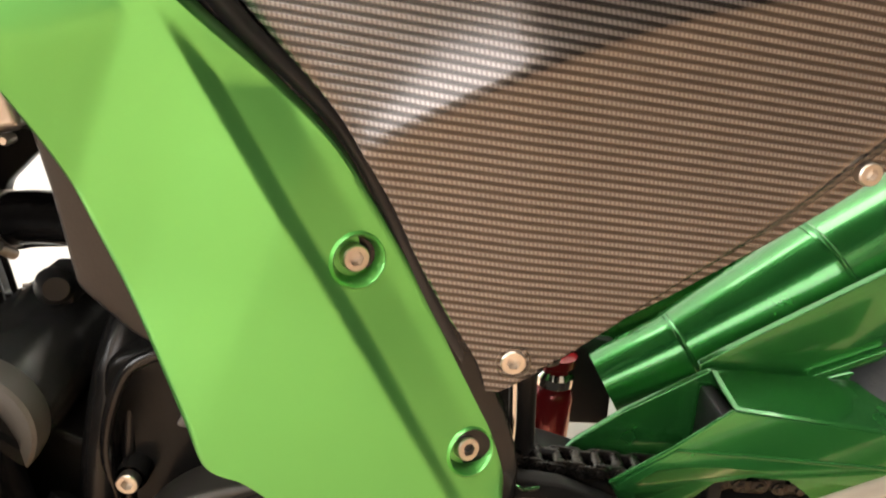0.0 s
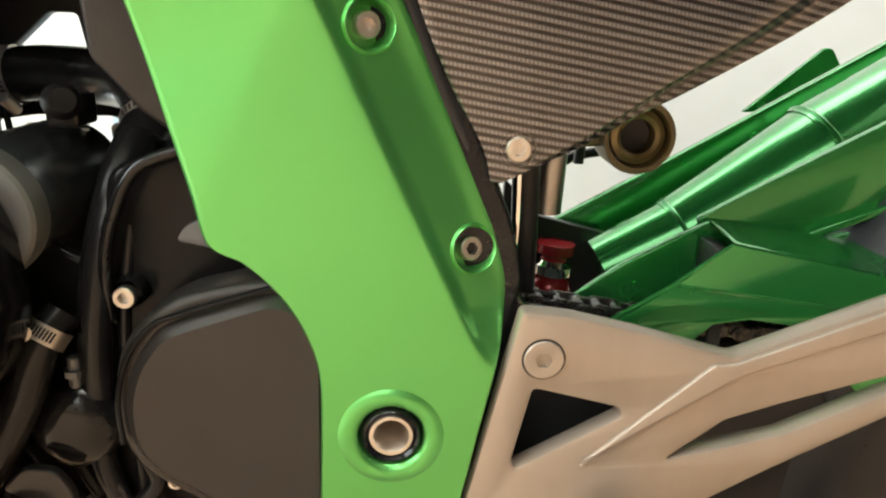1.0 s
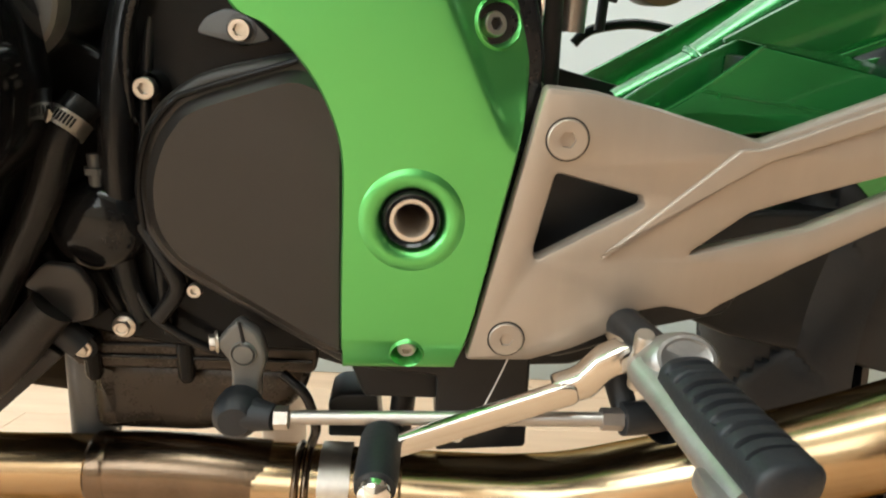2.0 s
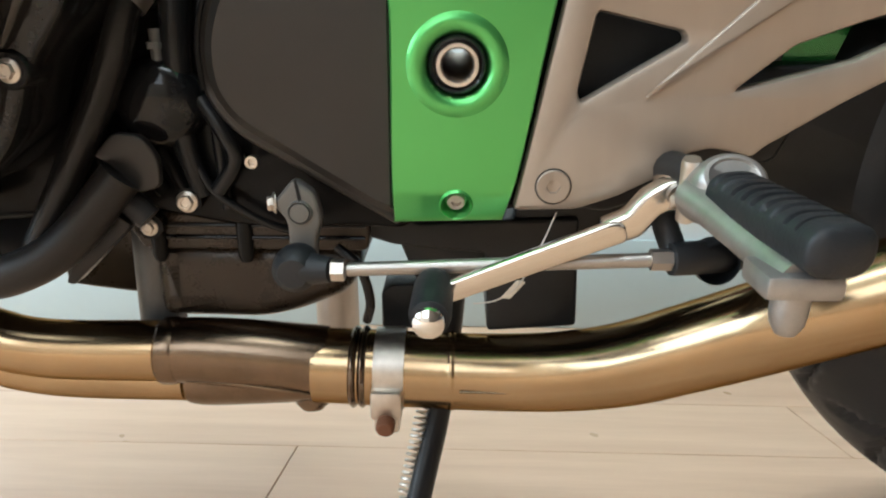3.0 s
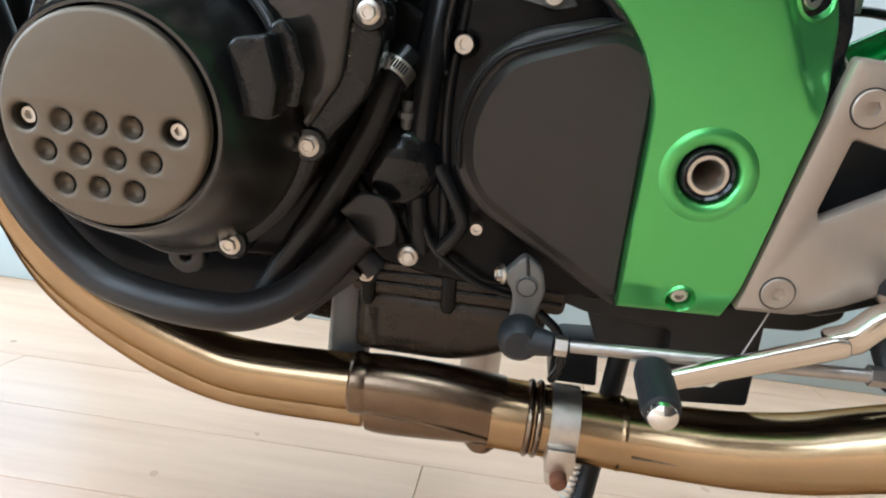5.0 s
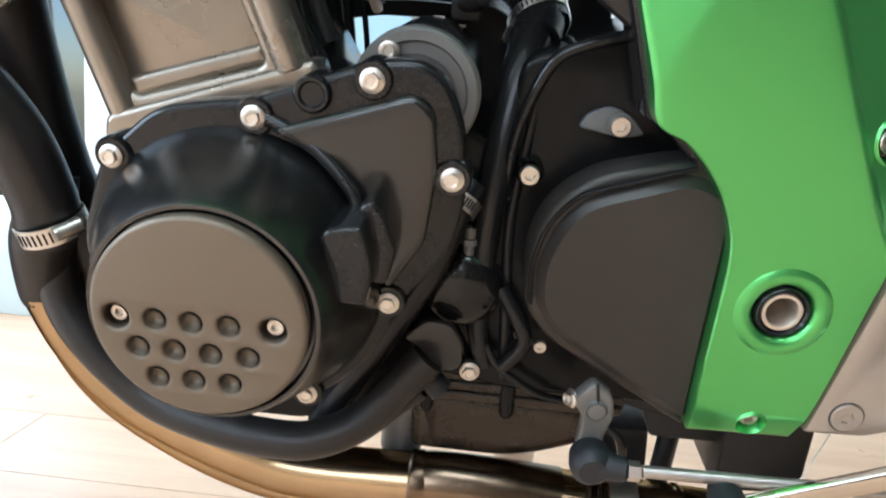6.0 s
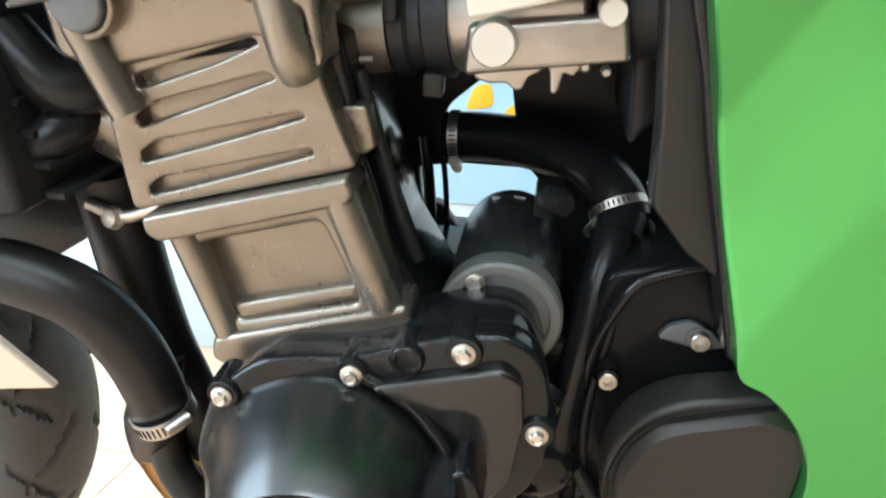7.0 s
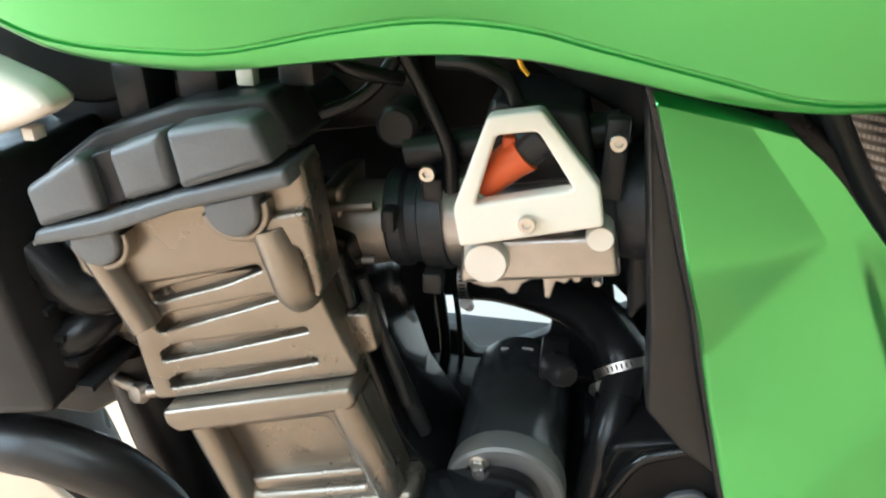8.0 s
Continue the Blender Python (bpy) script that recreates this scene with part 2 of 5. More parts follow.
def fillet(pts, r, n=4):
    """Rounds the corners of a closed outline."""
    out = []
    for i, p in enumerate(pts):
        a, b, c = Vector(pts[i - 1]), Vector(p), Vector(pts[(i + 1) % len(pts)])
        la, lc = (a - b).length, (c - b).length
        k = min(r, 0.45 * la, 0.45 * lc)
        s, e = b + (a - b) * k / la, b + (c - b) * k / lc
        for j in range(n + 1):
            t = j / n
            out.append(tuple(s * (1 - t) ** 2 + b * 2 * t * (1 - t) + e * t * t))
    return out


def circle(cx, cz, r, n=24):
    return [(cx + r * math.cos(2 * math.pi * i / n), cz + r * math.sin(2 * math.pi * i / n)) for i in range(n)]


def prism(outlines, y0, y1, bev=0.0015, res=2):
    """A plate with the given outline and holes, from y0 (outer face) to y1, with rounded edges."""
    cu = bpy.data.curves.new("tmp", "CURVE")
    cu.dimensions, cu.fill_mode = "2D", "BOTH"
    cu.extrude, cu.bevel_depth, cu.bevel_resolution, cu.offset = max(1e-4, (y1 - y0) / 2 - bev), bev, res, -bev
    for pts in outlines:
        sp = cu.splines.new("POLY")
        sp.points.add(len(pts) - 1)
        for q, (x, z) in zip(sp.points, pts):
            q.co = (x, z, 0, 1)
        sp.use_cyclic_u = True
    ob = bpy.data.objects.new("tmp", cu)
    me = bpy.data.meshes.new_from_object(ob)
    bm = bmesh.new()
    bm.from_mesh(me)
    bpy.data.objects.remove(ob)
    bpy.data.curves.remove(cu)
    bpy.data.meshes.remove(me)
    bmesh.ops.remove_doubles(bm, verts=bm.verts, dist=1e-5)
    ym = (y0 + y1) / 2
    for v in bm.verts:
        x, z, d = v.co
        v.co = (x, ym - d, z)
    return bm


def spline(pts, per=8):
    """A smooth path through the points."""
    P = [Vector(p) for p in pts]
    P = [P[0] * 2 - P[1]] + P + [P[-1] * 2 - P[-2]]
    out = []
    for i in range(1, len(P) - 2):
        a, b, c, d = P[i - 1:i + 3]
        for j in range(per):
            t = j / per
            out.append(0.5 * ((2 * b) + (c - a) * t + (2 * a - 5 * b + 4 * c - d) * t * t + (3 * b - a - 3 * c + d) * t ** 3))
    out.append(P[-2])
    return out


def tube(pts, r, n=18, per=8, radii=None, wall=0.0, flat=1.0):
    """A round bar or, with wall, an open pipe along a smooth path."""
    path = spline(pts, per) if len(pts) > 2 else [Vector(p) for p in pts]
    bm = bmesh.new()
    up = None
    rings = []
    for i, p in enumerate(path):
        d = (path[min(i + 1, len(path) - 1)] - path[max(i - 1, 0)]).normalized()
        if up is None:
            up = d.orthogonal().normalized()
        up = (up - d * up.dot(d)).normalized()
        side = d.cross(up)
        f = i / (len(path) - 1)
        rr = r if radii is None else radii[0] + (radii[1] - radii[0]) * f
        rings.append([bm.verts.new(p + (up * math.cos(a) + side * math.sin(a) * flat) * rr)
                      for a in [2 * math.pi * k / n for k in range(n)]])
    for a, b in zip(rings, rings[1:]):
        for k in range(n):
            bm.faces.new((a[k], a[(k + 1) % n], b[(k + 1) % n], b[k]))
    bm.faces.new(rings[0][::-1])
    bm.faces.new(rings[-1])
    return bm


def lathe(profile, origin=(0, 0, 0), axis=(0, 1, 0), n=40, closed=False):
    """A turned body: pairs of radius and distance along the axis. Radius 0 closes an end."""
    q = Vector((0, 0, 1)).rotation_difference(Vector(axis).normalized()).to_matrix()
    o = Vector(origin)
    bm = bmesh.new()
    rings = []
    for r, h in profile:
        if r <= 1e-6:
            rings.append([bm.verts.new(o + q @ Vector((0, 0, h)))])
        else:
            rings.append([bm.verts.new(o + q @ Vector((r * math.cos(2 * math.pi * k / n), r * math.sin(2 * math.pi * k / n), h)))
                          for k in range(n)])
    pairs = list(zip(rings, rings[1:])) + ([(rings[-1], rings[0])] if closed else [])
    for a, b in pairs:
        for k in range(n):
            k2 = (k + 1) % n
            if len(a) == 1 and len(b) == 1:
                continue
            if len(a) == 1:
                bm.faces.new((a[0], b[k2], b[k]))
            elif len(b) == 1:
                bm.faces.new((a[k], a[k2], b[0]))
            else:
                bm.faces.new((a[k], a[k2], b[k2], b[k]))
    return bm


def block(x0, x1, y0, y1, z0, z1, bev=0.002, seg=2):
    bm = bmesh.new()
    bmesh.ops.create_cube(bm, size=1)
    for v in bm.verts:
        v.co = ((x0 + x1) / 2 + v.co.x * (x1 - x0), (y0 + y1) / 2 + v.co.y * (y1 - y0), (z0 + z1) / 2 + v.co.z * (z1 - z0))
    if bev:
        bmesh.ops.bevel(bm, geom=bm.edges[:], offset=bev, segments=seg, affect="EDGES", profile=0.5)
    return bm


def slab(pts, depth):
    """A flat or folded sheet through the given corners, thickened along y."""
    bm = bmesh.new()
    f = [bm.verts.new(p) for p in pts]
    k = [bm.verts.new((p[0], p[1] + depth, p[2])) for p in pts]
    bm.faces.new(f)
    bm.faces.new(k[::-1])
    for i in range(len(f)):
        j = (i + 1) % len(f)
        bm.faces.new((f[i], k[i], k[j], f[j]))
    bmesh.ops.bevel(bm, geom=bm.edges[:], offset=0.0008, segments=2, affect="EDGES", profile=0.5)
    return bm


def smooth(a, b, x):
    t = max(0.0, min(1.0, (x - a) / (b - a)))
    return t * t * (3 - 2 * t)


def soft(x, k=0.006):
    """max(0, x) with a rounded knee."""
    return 0.5 * (x + math.sqrt(x * x + k * k))


def panel(rungs, depth, nu=48, nv=120, skirt=0.016, lip=0.0012, holes=()):
    """A shell between two edges given as rungs; depth(x, z, u, v) gives how far it stands out; edges turn inwards."""
    L = spline([(a, b, 0) for a, b, c, d in rungs], max(2, nv // (len(rungs) - 1)))
    R = spline([(c, d, 0) for a, b, c, d in rungs], max(2, nv // (len(rungs) - 1)))
    us = [0.0, 0.012] + [0.03 + 0.94 * i / (nu - 4) for i in range(nu - 3)] + [0.988, 1.0]
    bm = bmesh.new()
    grid = []
    last = len(L) - 1
    for i, (p, q) in enumerate(zip(L, R)):
        row = []
        for u in us:
            w = p.lerp(q, u)
            y = depth(w.x, w.y, u, i / last)
            if u in (0.0, 1.0) or i in (0, last):
                y += lip
            row.append(bm.verts.new((w.x, y, w.y)))
        grid.append(row)
    m = len(us)
    for i in range(last):
        for j in range(m - 1):
            c = (grid[i][j].co + grid[i + 1][j + 1].co) / 2
            if any((c.x - hx) ** 2 + (c.z - hz) ** 2 < hr * hr for hx, hz, hr in holes):
                continue
            bm.faces.new((grid[i][j], grid[i][j + 1], grid[i + 1][j + 1], grid[i + 1][j]))
    rim = [grid[0][j] for j in range(m)] + [grid[i][-1] for i in range(1, last + 1)] + \
          [grid[-1][j] for j in range(m - 2, -1, -1)] + [grid[i][0] for i in range(last - 1, 0, -1)]
    back = [bm.verts.new((v.co.x, v.co.y + skirt, v.co.z)) for v in rim]
    for k in range(len(rim)):
        k2 = (k + 1) % len(rim)
        bm.faces.new((rim[k], rim[k2], back[k2], back[k]))
    return bm


# ---------------------------------------------------------------- small shared pieces (axis along -y, seat at y = 0)
def hexring(r, n=24):
    out = []
    for k in range(n):
        a = 2 * math.pi * k / n
        s = math.cos(math.pi / 6) / math.cos((a % (math.pi / 3)) - math.pi / 6)
        out.append((r * s * math.cos(a), r * s * math.sin(a)))
    return out


def stacked(levels, cap_last=True):
    """Rings of equal count joined into a skin; each level is (list of (x, z), y)."""
    bm = bmesh.new()
    rings = [[bm.verts.new((x, y, z)) for x, z in ring] for ring, y in levels]
    n = len(rings[0])
    for a, b in zip(rings, rings[1:]):
        for k in range(n):
            bm.faces.new((a[k], a[(k + 1) % n], b[(k + 1) % n], b[k]))
    if cap_last:
        bm.faces.new(rings[-1])
    return bm


def ring24(r):
    return circle(0, 0, r, 24)


def cap_bolt(r=0.0065, h=0.006):
    """Socket-head cap bolt with a hexagonal recess."""
    return stacked([(ring24(r), 0.0), (ring24(r), -h * 0.85), (ring24(r * 0.9), -h), (hexring(r * 0.56), -h), (hexring(r * 0.54), -h * 0.3)])


def hex_bolt(r=0.0048, h=0.005):
    """Flanged hexagon bolt with a shallow dish on its head."""
    return stacked([(ring24(r * 1.4), 0.0), (ring24(r * 1.4), -0.0010), (ring24(r * 1.12), -0.0018), (hexring(r), -0.002), (hexring(r), -h * 0.88),
                    (ring24(r * 0.84), -h), (ring24(r * 0.6), -h), (ring24(r * 0.5), -h * 0.85)])


def flush_bolt(r=0.0108):
    """Wide countersunk bolt with a hexagonal recess."""
    return stacked([(ring24(r), 0.0005), (ring24(r), -0.0012), (ring24(r * 0.94), -0.0018), (ring24(r * 0.55), -0.0018), (hexring(r * 0.42), -0.0016), (hexring(r * 0.40), 0.005)])


CAP_BOLT = finish("cap_bolt", cap_bolt(), M_ZINC, 30)
HEX_BOLT = finish("hex_bolt", hex_bolt(), M_ZINC, 30)
FLUSH_BOLT = finish("flush_bolt", flush_bolt(), M_PLATE, 30)
SMALL_CAP = finish("small_cap_bolt", cap_bolt(0.0045, 0.004), M_ZINC, 30)


def hose_clamp(path_a, path_b, r, parent, name="hose_clamp"):
    """A perforated steel band round a hose with a screw housing."""
    a, b = Vector(path_a), Vector(path_b)
    d = (b - a).normalized()
    ln = (b - a).length
    bm = lathe([(r, 0), (r + 0.0012, 0), (r + 0.0012, ln), (r, ln)], a, d, 32)
    ob = part(name, bm, M_ZINC, parent, "steel worm-drive hose clamp")
    side = d.cross(Vector((0, -1, 0)))
    if side.length < 0.1:
        side = Vector((1, 0, 0))
    side = (side.normalized() + Vector((0, -0.8, 0))).normalized()
    mid = (a + b) / 2 + side * (r + 0.004)
    tang = d.cross(side).normalized()
    part("clamp_screw", tube([mid - tang * 0.008, mid + tang * 0.009], 0.0045, 12), M_ZINC, ob)
    for k in range(-3, 4):
        out = (Matrix.Rotation(k * 0.16, 3, d) @ Vector((0, -1, 0)))
        out = (out - d * out.dot(d)).normalized()
        c = (a + b) / 2 + out * (r + 0.0012)
        tg = d.cross(out).normalized()
        part("band_slot", tube([c - d * ln * 0.3, c + d * ln * 0.3], 0.0007, 6), M_BLACK, ob)
    return ob
# ---------------------------------------------------------------- the room
def room_box(name, x0, x1, y0, y1, z0, z1, mat, label="", kind="structure", bev=0.0):
    ob = new(name, finish(name, block(x0, x1, y0, y1, z0, z1, bev), mat))
    ob.matrix_world = ROOM
    return tagged(ob, label, "", "", kind)


WALL_Y = 1.25
floor = room_box("floor", -3.2, 3.2, -2.6, 1.5, -0.06, -0.008, M_GREY, "oak laminate floor of long planks")
room_box("ceiling", -3.2, 3.2, -2.6, WALL_Y + 0.15, 2.6, 2.7, M_WALL, "plain white ceiling")
room_box("baseboard", -2.95, 2.95, WALL_Y - 0.014, WALL_Y - 0.002, 0.0, 0.17, M_GREY, "pale grey painted baseboard", bev=0.003)


def side_wall(name, axis, at, lo, hi, w0, w1, s0, s1, mat, label):
    """A wall with one window opening from w0 to w1 and from height s0 to s1."""
    bm = bmesh.new()
    t0, t1 = (at, at + 0.15) if at > 0 else (at - 0.15, at)
    for a, b, c, d in ((lo, w0, -0.008, 2.6), (w1, hi, -0.008, 2.6), (w0, w1, -0.008, s0), (w0, w1, s1, 2.6)):
        q = block(t0, t1, a, b, c, d, 0) if axis == "x" else block(a, b, t0, t1, c, d, 0)
        bm = join(bm, q)
    ob = new(name, finish(name, bm, mat))
    ob.matrix_world = ROOM
    tagged(ob, label, kind="structure")


side_wall("wall_west", "x", -3.0, -2.6, WALL_Y + 0.15, -2.15, 0.45, 0.45, 2.42, M_WALL, "plain white painted wall with a window opening")
# Unseen east wall, kept dark so little fill light comes from the right.
side_wall("wall_east", "x", 3.0, -2.6, WALL_Y + 0.15, 0.0, 1.4, 2.3, 2.45, M_BROWN, "unseen charcoal wall with a high slit opening, dark to cut fill light")
side_wall("wall_south", "y", -2.4, -3.0, 0.15, -1.65, -0.15, 1.0, 2.3, M_TAN, "plain beige painted wall with a window opening")
# Unseen wall's darker half, split off so panels reflect a dark tone.
room_box("wall_south_dark", 0.15, 3.0, -2.55, -2.4, -0.008, 2.6, M_UMBER, "unseen dark wall half added to shape reflections")

def ceiling_fixture(x, y, w, d):
    ob = new("ceiling_light", finish("ceiling_light", block(x - w, x + w, y - d, y + d, 2.555, 2.598, .004), M_WALL))
    ob.matrix_world = ROOM
    tagged(ob, "long white ceiling light panel", "ceiling light")


ceiling_fixture(-0.4, -0.95, 0.93, 0.28)
ceiling_fixture(0.2, 0.85, 1.13, 0.48)

side_wall("wall_north", "y", WALL_Y, -3.0, 3.0, -1.92, -0.98, 0.22, 2.08, M_WALL, "pale white wall with a tall window opening")

poster = new("poster", finish("poster", block(-0.53, -0.20, WALL_Y - 0.006, WALL_Y - 0.002, 0.37, 0.88, 0), M_BLUE))
poster.matrix_world = ROOM
tagged(poster, "pale blue poster with yellow shapes on the wall", "poster")
for cx, cz, r in ((-0.341, 0.573, 0.027), (-0.294, 0.636, 0.039), (-0.278, 0.542, 0.024), (-0.38, 0.698, 0.039)):
    ob = new("yellow_shape", finish("yellow_shape", prism([fillet([(cx - r, cz - r), (cx + r, cz - r * 0.6), (cx + r * 0.7, cz + r), (cx - r * 0.5, cz + r * 0.7)], r * 0.5)],
                                                         WALL_Y - 0.0072, WALL_Y - 0.0062, 0.0002), M_YELLOW))
    ob.parent = poster

# ---------------------------------------------------------------- the motorcycle's frame of reference
ROOT_SHIFT = Matrix.Translation((0, -0.13, 0))
bike = new("motorcycle")
bike.matrix_world = Matrix.Translation((-0.0452, 0.5425, 0)) @ pose(0, 0, 0, 12, 0, 5.5)
tagged(bike, "green motorcycle with dark engine leaning on its side stand", "motorcycle")

# ---------------------------------------------------------------- green frame cover
COVER = [(-.0372, .3082, .0280, .3102), (-.0380, .345, .0372, .345), (-.0375, .400, .0478, .405), (-.0385, .437, .0542, .440),
         (-.0470, .463, .0582, .4645), (-.0595, .4822, .0588, .4836), (-.0755, .497, .056, .500), (-.0920, .506, .0499, .5198),
         (-.099, .530, .040, .5426), (-.109, .562, .0217, .580), (-.1180, .592, .006, .612), (-.1290, .630, -.0080, .640),
         (-.1380, .665, -.0240, .668), (-.149, .698, -.0480, .694), (-.160, .735, -.0739, .721), (-.168, .760, -.1000, .750),
         (-.1744, .778, -.1192, .766)]


def cover_depth(x, z, u=0.5, v=0.5):
    y = -0.006 - 0.17 * soft(z - 0.60, 0.02)
    ridge = (x + 0.0445) * -0.911 + (z - 0.638) * 0.413
    y += 0.21 * soft(ridge, 0.004) - 0.13 * soft(ridge - 0.05, 0.01)
    step = (x + 0.0735) * 0.9005 + (z - 0.6975) * 0.4346
    y += (0.0055 * smooth(-0.002, 0.0045, step) + 0.52 * soft(step, 0.004) - 0.30 * soft(step - 0.024, 0.003)) * smooth(0.435, 0.475, z) * (1 - smooth(0.69, 0.73, z))
    y += 0.32 * soft(0.3275 - z, 0.0015)
    over = (x + 0.113) * -0.887 + (z - 0.6866) * 0.462
    rise = (x + 0.1240) * -0.250 + (z - 0.7130) * 0.968
    y -= max(0.0, 0.41 * soft(over, 0.003) - 0.42 * soft(rise, 0.004))
    return y


BOLTS = [(0.0403, 0.504, 0.0122), (-0.015, 0.613, 0.0122), (0.0, 0.3204, 0.0088)]
cover = part("frame_cover", panel(COVER, cover_depth, 96, 300, 0.02, 0.0012, [(0, 0.4008, 0.019)] + [(x, z, r * 0.96) for x, z, r in BOLTS]),
             M_GREEN, bike, "satin lime green frame cover")
for x, z, r in BOLTS:
    y, e = cover_depth(x, z), 0.004
    n = Vector((-(cover_depth(x + e, z) - cover_depth(x - e, z)) / (2 * e), 1, -(cover_depth(x, z + e) - cover_depth(x, z - e)) / (2 * e))).normalized()
    part("bolt_recess", lathe([(r * 1.27, 0.0045), (r * 1.14, -0.0004), (r * 1.04, -0.0016), (r * 0.97, -0.0006), (r * 0.78, 0.0075), (0, 0.0077)], (x, y, z), n, 40), M_GREEN, cover)
    placed("cap_bolt", CAP_BOLT, cover, Vector((x, y, z)) + n * 0.0076, "zinc socket-head bolt", Vector((0, 1, 0)).rotation_difference(n).to_matrix().to_4x4(), 1.0 if r > 0.01 else 0.85)
part("pivot_collar", lathe([(0.0300, 0.0008), (0.0282, -0.0004), (0.0258, -0.0016), (0.0236, -0.0021), (0.0205, -0.0015), (0.0184, 0.0000), (0.0170, 0.0030), (0.0168, 0.014)],
                           (0, -0.006, 0.4008), n=56), M_GREEN, cover)
part("pivot_seal", lathe([(0.0168, 0.004), (0.0163, -0.003), (0.0150, -0.0045), (0.0135, -0.003), (0.0130, 0.006)], (0, -0.002, 0.4008), n=48), M_GLOSS, bike)
part("pivot_axle", lathe([(0.0128, 0.26), (0.0128, -0.001), (0.0118, -0.0026), (0.0098, -0.0026), (0.0089, -0.001), (0.0087, 0.26)], (0, -0.003, 0.4008), n=40, closed=True),
     M_ZINC, bike, "hollow steel swingarm pivot axle")

# black frame behind the cover, showing as a dark seam round it
inner = [(a - 0.0035 if b > 0.5 else a - 0.005, b) for a, b, c, d in COVER] + [(c + 0.0085, d + 0.003) for a, b, c, d in COVER[::-1]]
inner_hole = circle(0, 0.4008, 0.0131, 28)
part("main_frame", prism([inner, inner_hole], 0.0135, 0.055, 0.003), M_GLOSS, bike, "black painted main frame")

# ---------------------------------------------------------------- carbon-look side cover
CARBON = [(.0468, .5395, .0515, .5390), (.0427, .554, .0700, .5475), (.0340, .570, .0976, .559), (.0254, .5846, .125, .574), (.0120, .612, .1520, .588),
          (-.0009, .6426, .2045, .618), (-.0199, .6761, .246, .646), (-.0443, .7046, .30, .69), (-.063, .7259, .32, .73), (-.090, .76, .33, .77), (-.105, .79, .34, .80)]


def carbon_depth(x, z, u, v):
    line = 0.6665 + 0.60 * (x + 0.003) - 1.35 * (x + 0.003) ** 2 if x < 0.2 else 0.733
    ridge = z - line
    over, under = soft(ridge, 0.0015), soft(-ridge, 0.0015)
    start = smooth(-0.03, 0.05, x)
    y = 0.10 * max(0, x - 0.06) + 0.12 * over + (0.005 + 0.0035 * start) * (1 - math.exp(-over / 0.022)) + 0.02 * under + 0.006 * (1 - math.exp(-under / 0.03))
    return y + 0.012 * smooth(0.86, 0.95, u) * smooth(0.05, 0.3, v)


side_cover = part("side_cover", panel(CARBON, carbon_depth, 44, 120, 0.012, 0.001, [(.0599, .5567, 0.006)]), M_CARBON, bike, "brown-grey carbon-look side cover")
part("bolt_recess", lathe([(0.0092, 0.001), (0.0088, -0.0012), (0.0080, 0.0), (0.0075, 0.006), (0, 0.006)], (.0599, 0.0095, .5567), n=32), M_DISC, side_cover)
placed("cap_bolt", CAP_BOLT, side_cover, (.0599, 0.0135, .5567), "zinc socket-head bolt")
placed("cap_bolt", CAP_BOLT, side_cover, (.2295, 0.0285, .6495), "zinc socket-head bolt", size=0.9)
part("tank_seam", tube([(-.112, .012, .79), (-.068, .016, .722), (-.02, .018, .668), (.024, .018, .578), (.046, .02, .535)], 0.0055, 10), M_BLACK, bike, "black rubber edge strip")

# ---------------------------------------------------------------- footpeg bracket
plate_out = fillet([(.066, .4751), (.0925, .4731), (.1293, .4653), (.1838, .4515), (.2606, .4836), (.36, .522), (.37, .463), (.2782, .4161), (.2168, .3816),
                    (.1760, .3560), (.1700, .3500), (.1600, .3530), (.1457, .3552), (.1283, .3507), (.1185, .3385), (.0951, .3265), (.0711, .3182), (.0339, .317)], 0.0035)
tri = fillet([(.076, .4299), (.1234, .4191), (.1256, .4142), (.0695, .3809), (.0675, .386)], 0.003)
slot = fillet([(.1549, .3876), (.1847, .4122), (.2148, .423), (.2717, .4411), (.335, .465), (.340, .458), (.2743, .4313), (.2187, .4045)], 0.003)
bracket = part("footpeg_bracket", prism([plate_out, tri, slot], -0.005, 0.009, 0.0034, 1), M_PLATE, bike, "silver-grey painted aluminium footpeg bracket", 30)
arm = fillet([(.104, .3838), (.1874, .4404), (.2642, .4698), (.355, .508), (.352, .5145), (.2606, .4800), (.1838, .4485), (.172, .4475)], 0.002)
part("raised_rib", prism([arm], -0.0072, -0.003, 0.0016, 3), M_PLATE, bracket)
placed("flush_bolt", FLUSH_BOLT, bracket, (.0795, -0.0052, .4483))
placed("flush_bolt", FLUSH_BOLT, bracket, (.0566, -0.0052, .3325), size=0.92)
for x, z, r in ((.0795, .4483, .0117), (.0566, .3325, .0108)):
    part("bolt_groove", lathe([(r, 0), (r, -0.0004), (r * 0.93, -0.0004), (r * 0.93, 0)], (x, -0.005, z), n=36), M_BLACK, bracket)

# ---------------------------------------------------------------- footpeg, shift lever and linkage
BOSS = Vector((.1330, -.056, .3510))
BOSS_AXIS = Vector((.05, -.80, .60)).normalized()


def oval_boss():
    """The flat-topped oval head of the peg's pivot, with a raised rim."""
    bm = lathe([(0, .0065), (.0098, .0062), (.0110, .0072), (.0128, .0070), (.0148, .0045), (.0162, -.004), (.0168, -.014), (.0160, -.024), (0, -.026)], (0, 0, 0), (0, 0, 1), 40)
    side = BOSS_AXIS.cross(Vector((0, 0, 1))).normalized()
    up = side.cross(BOSS_AXIS)
    for v in bm.verts:
        x, y, z = v.co
        v.co = BOSS + side * x * 1.22 + up * y * 0.95 + BOSS_AXIS * z
    return bm


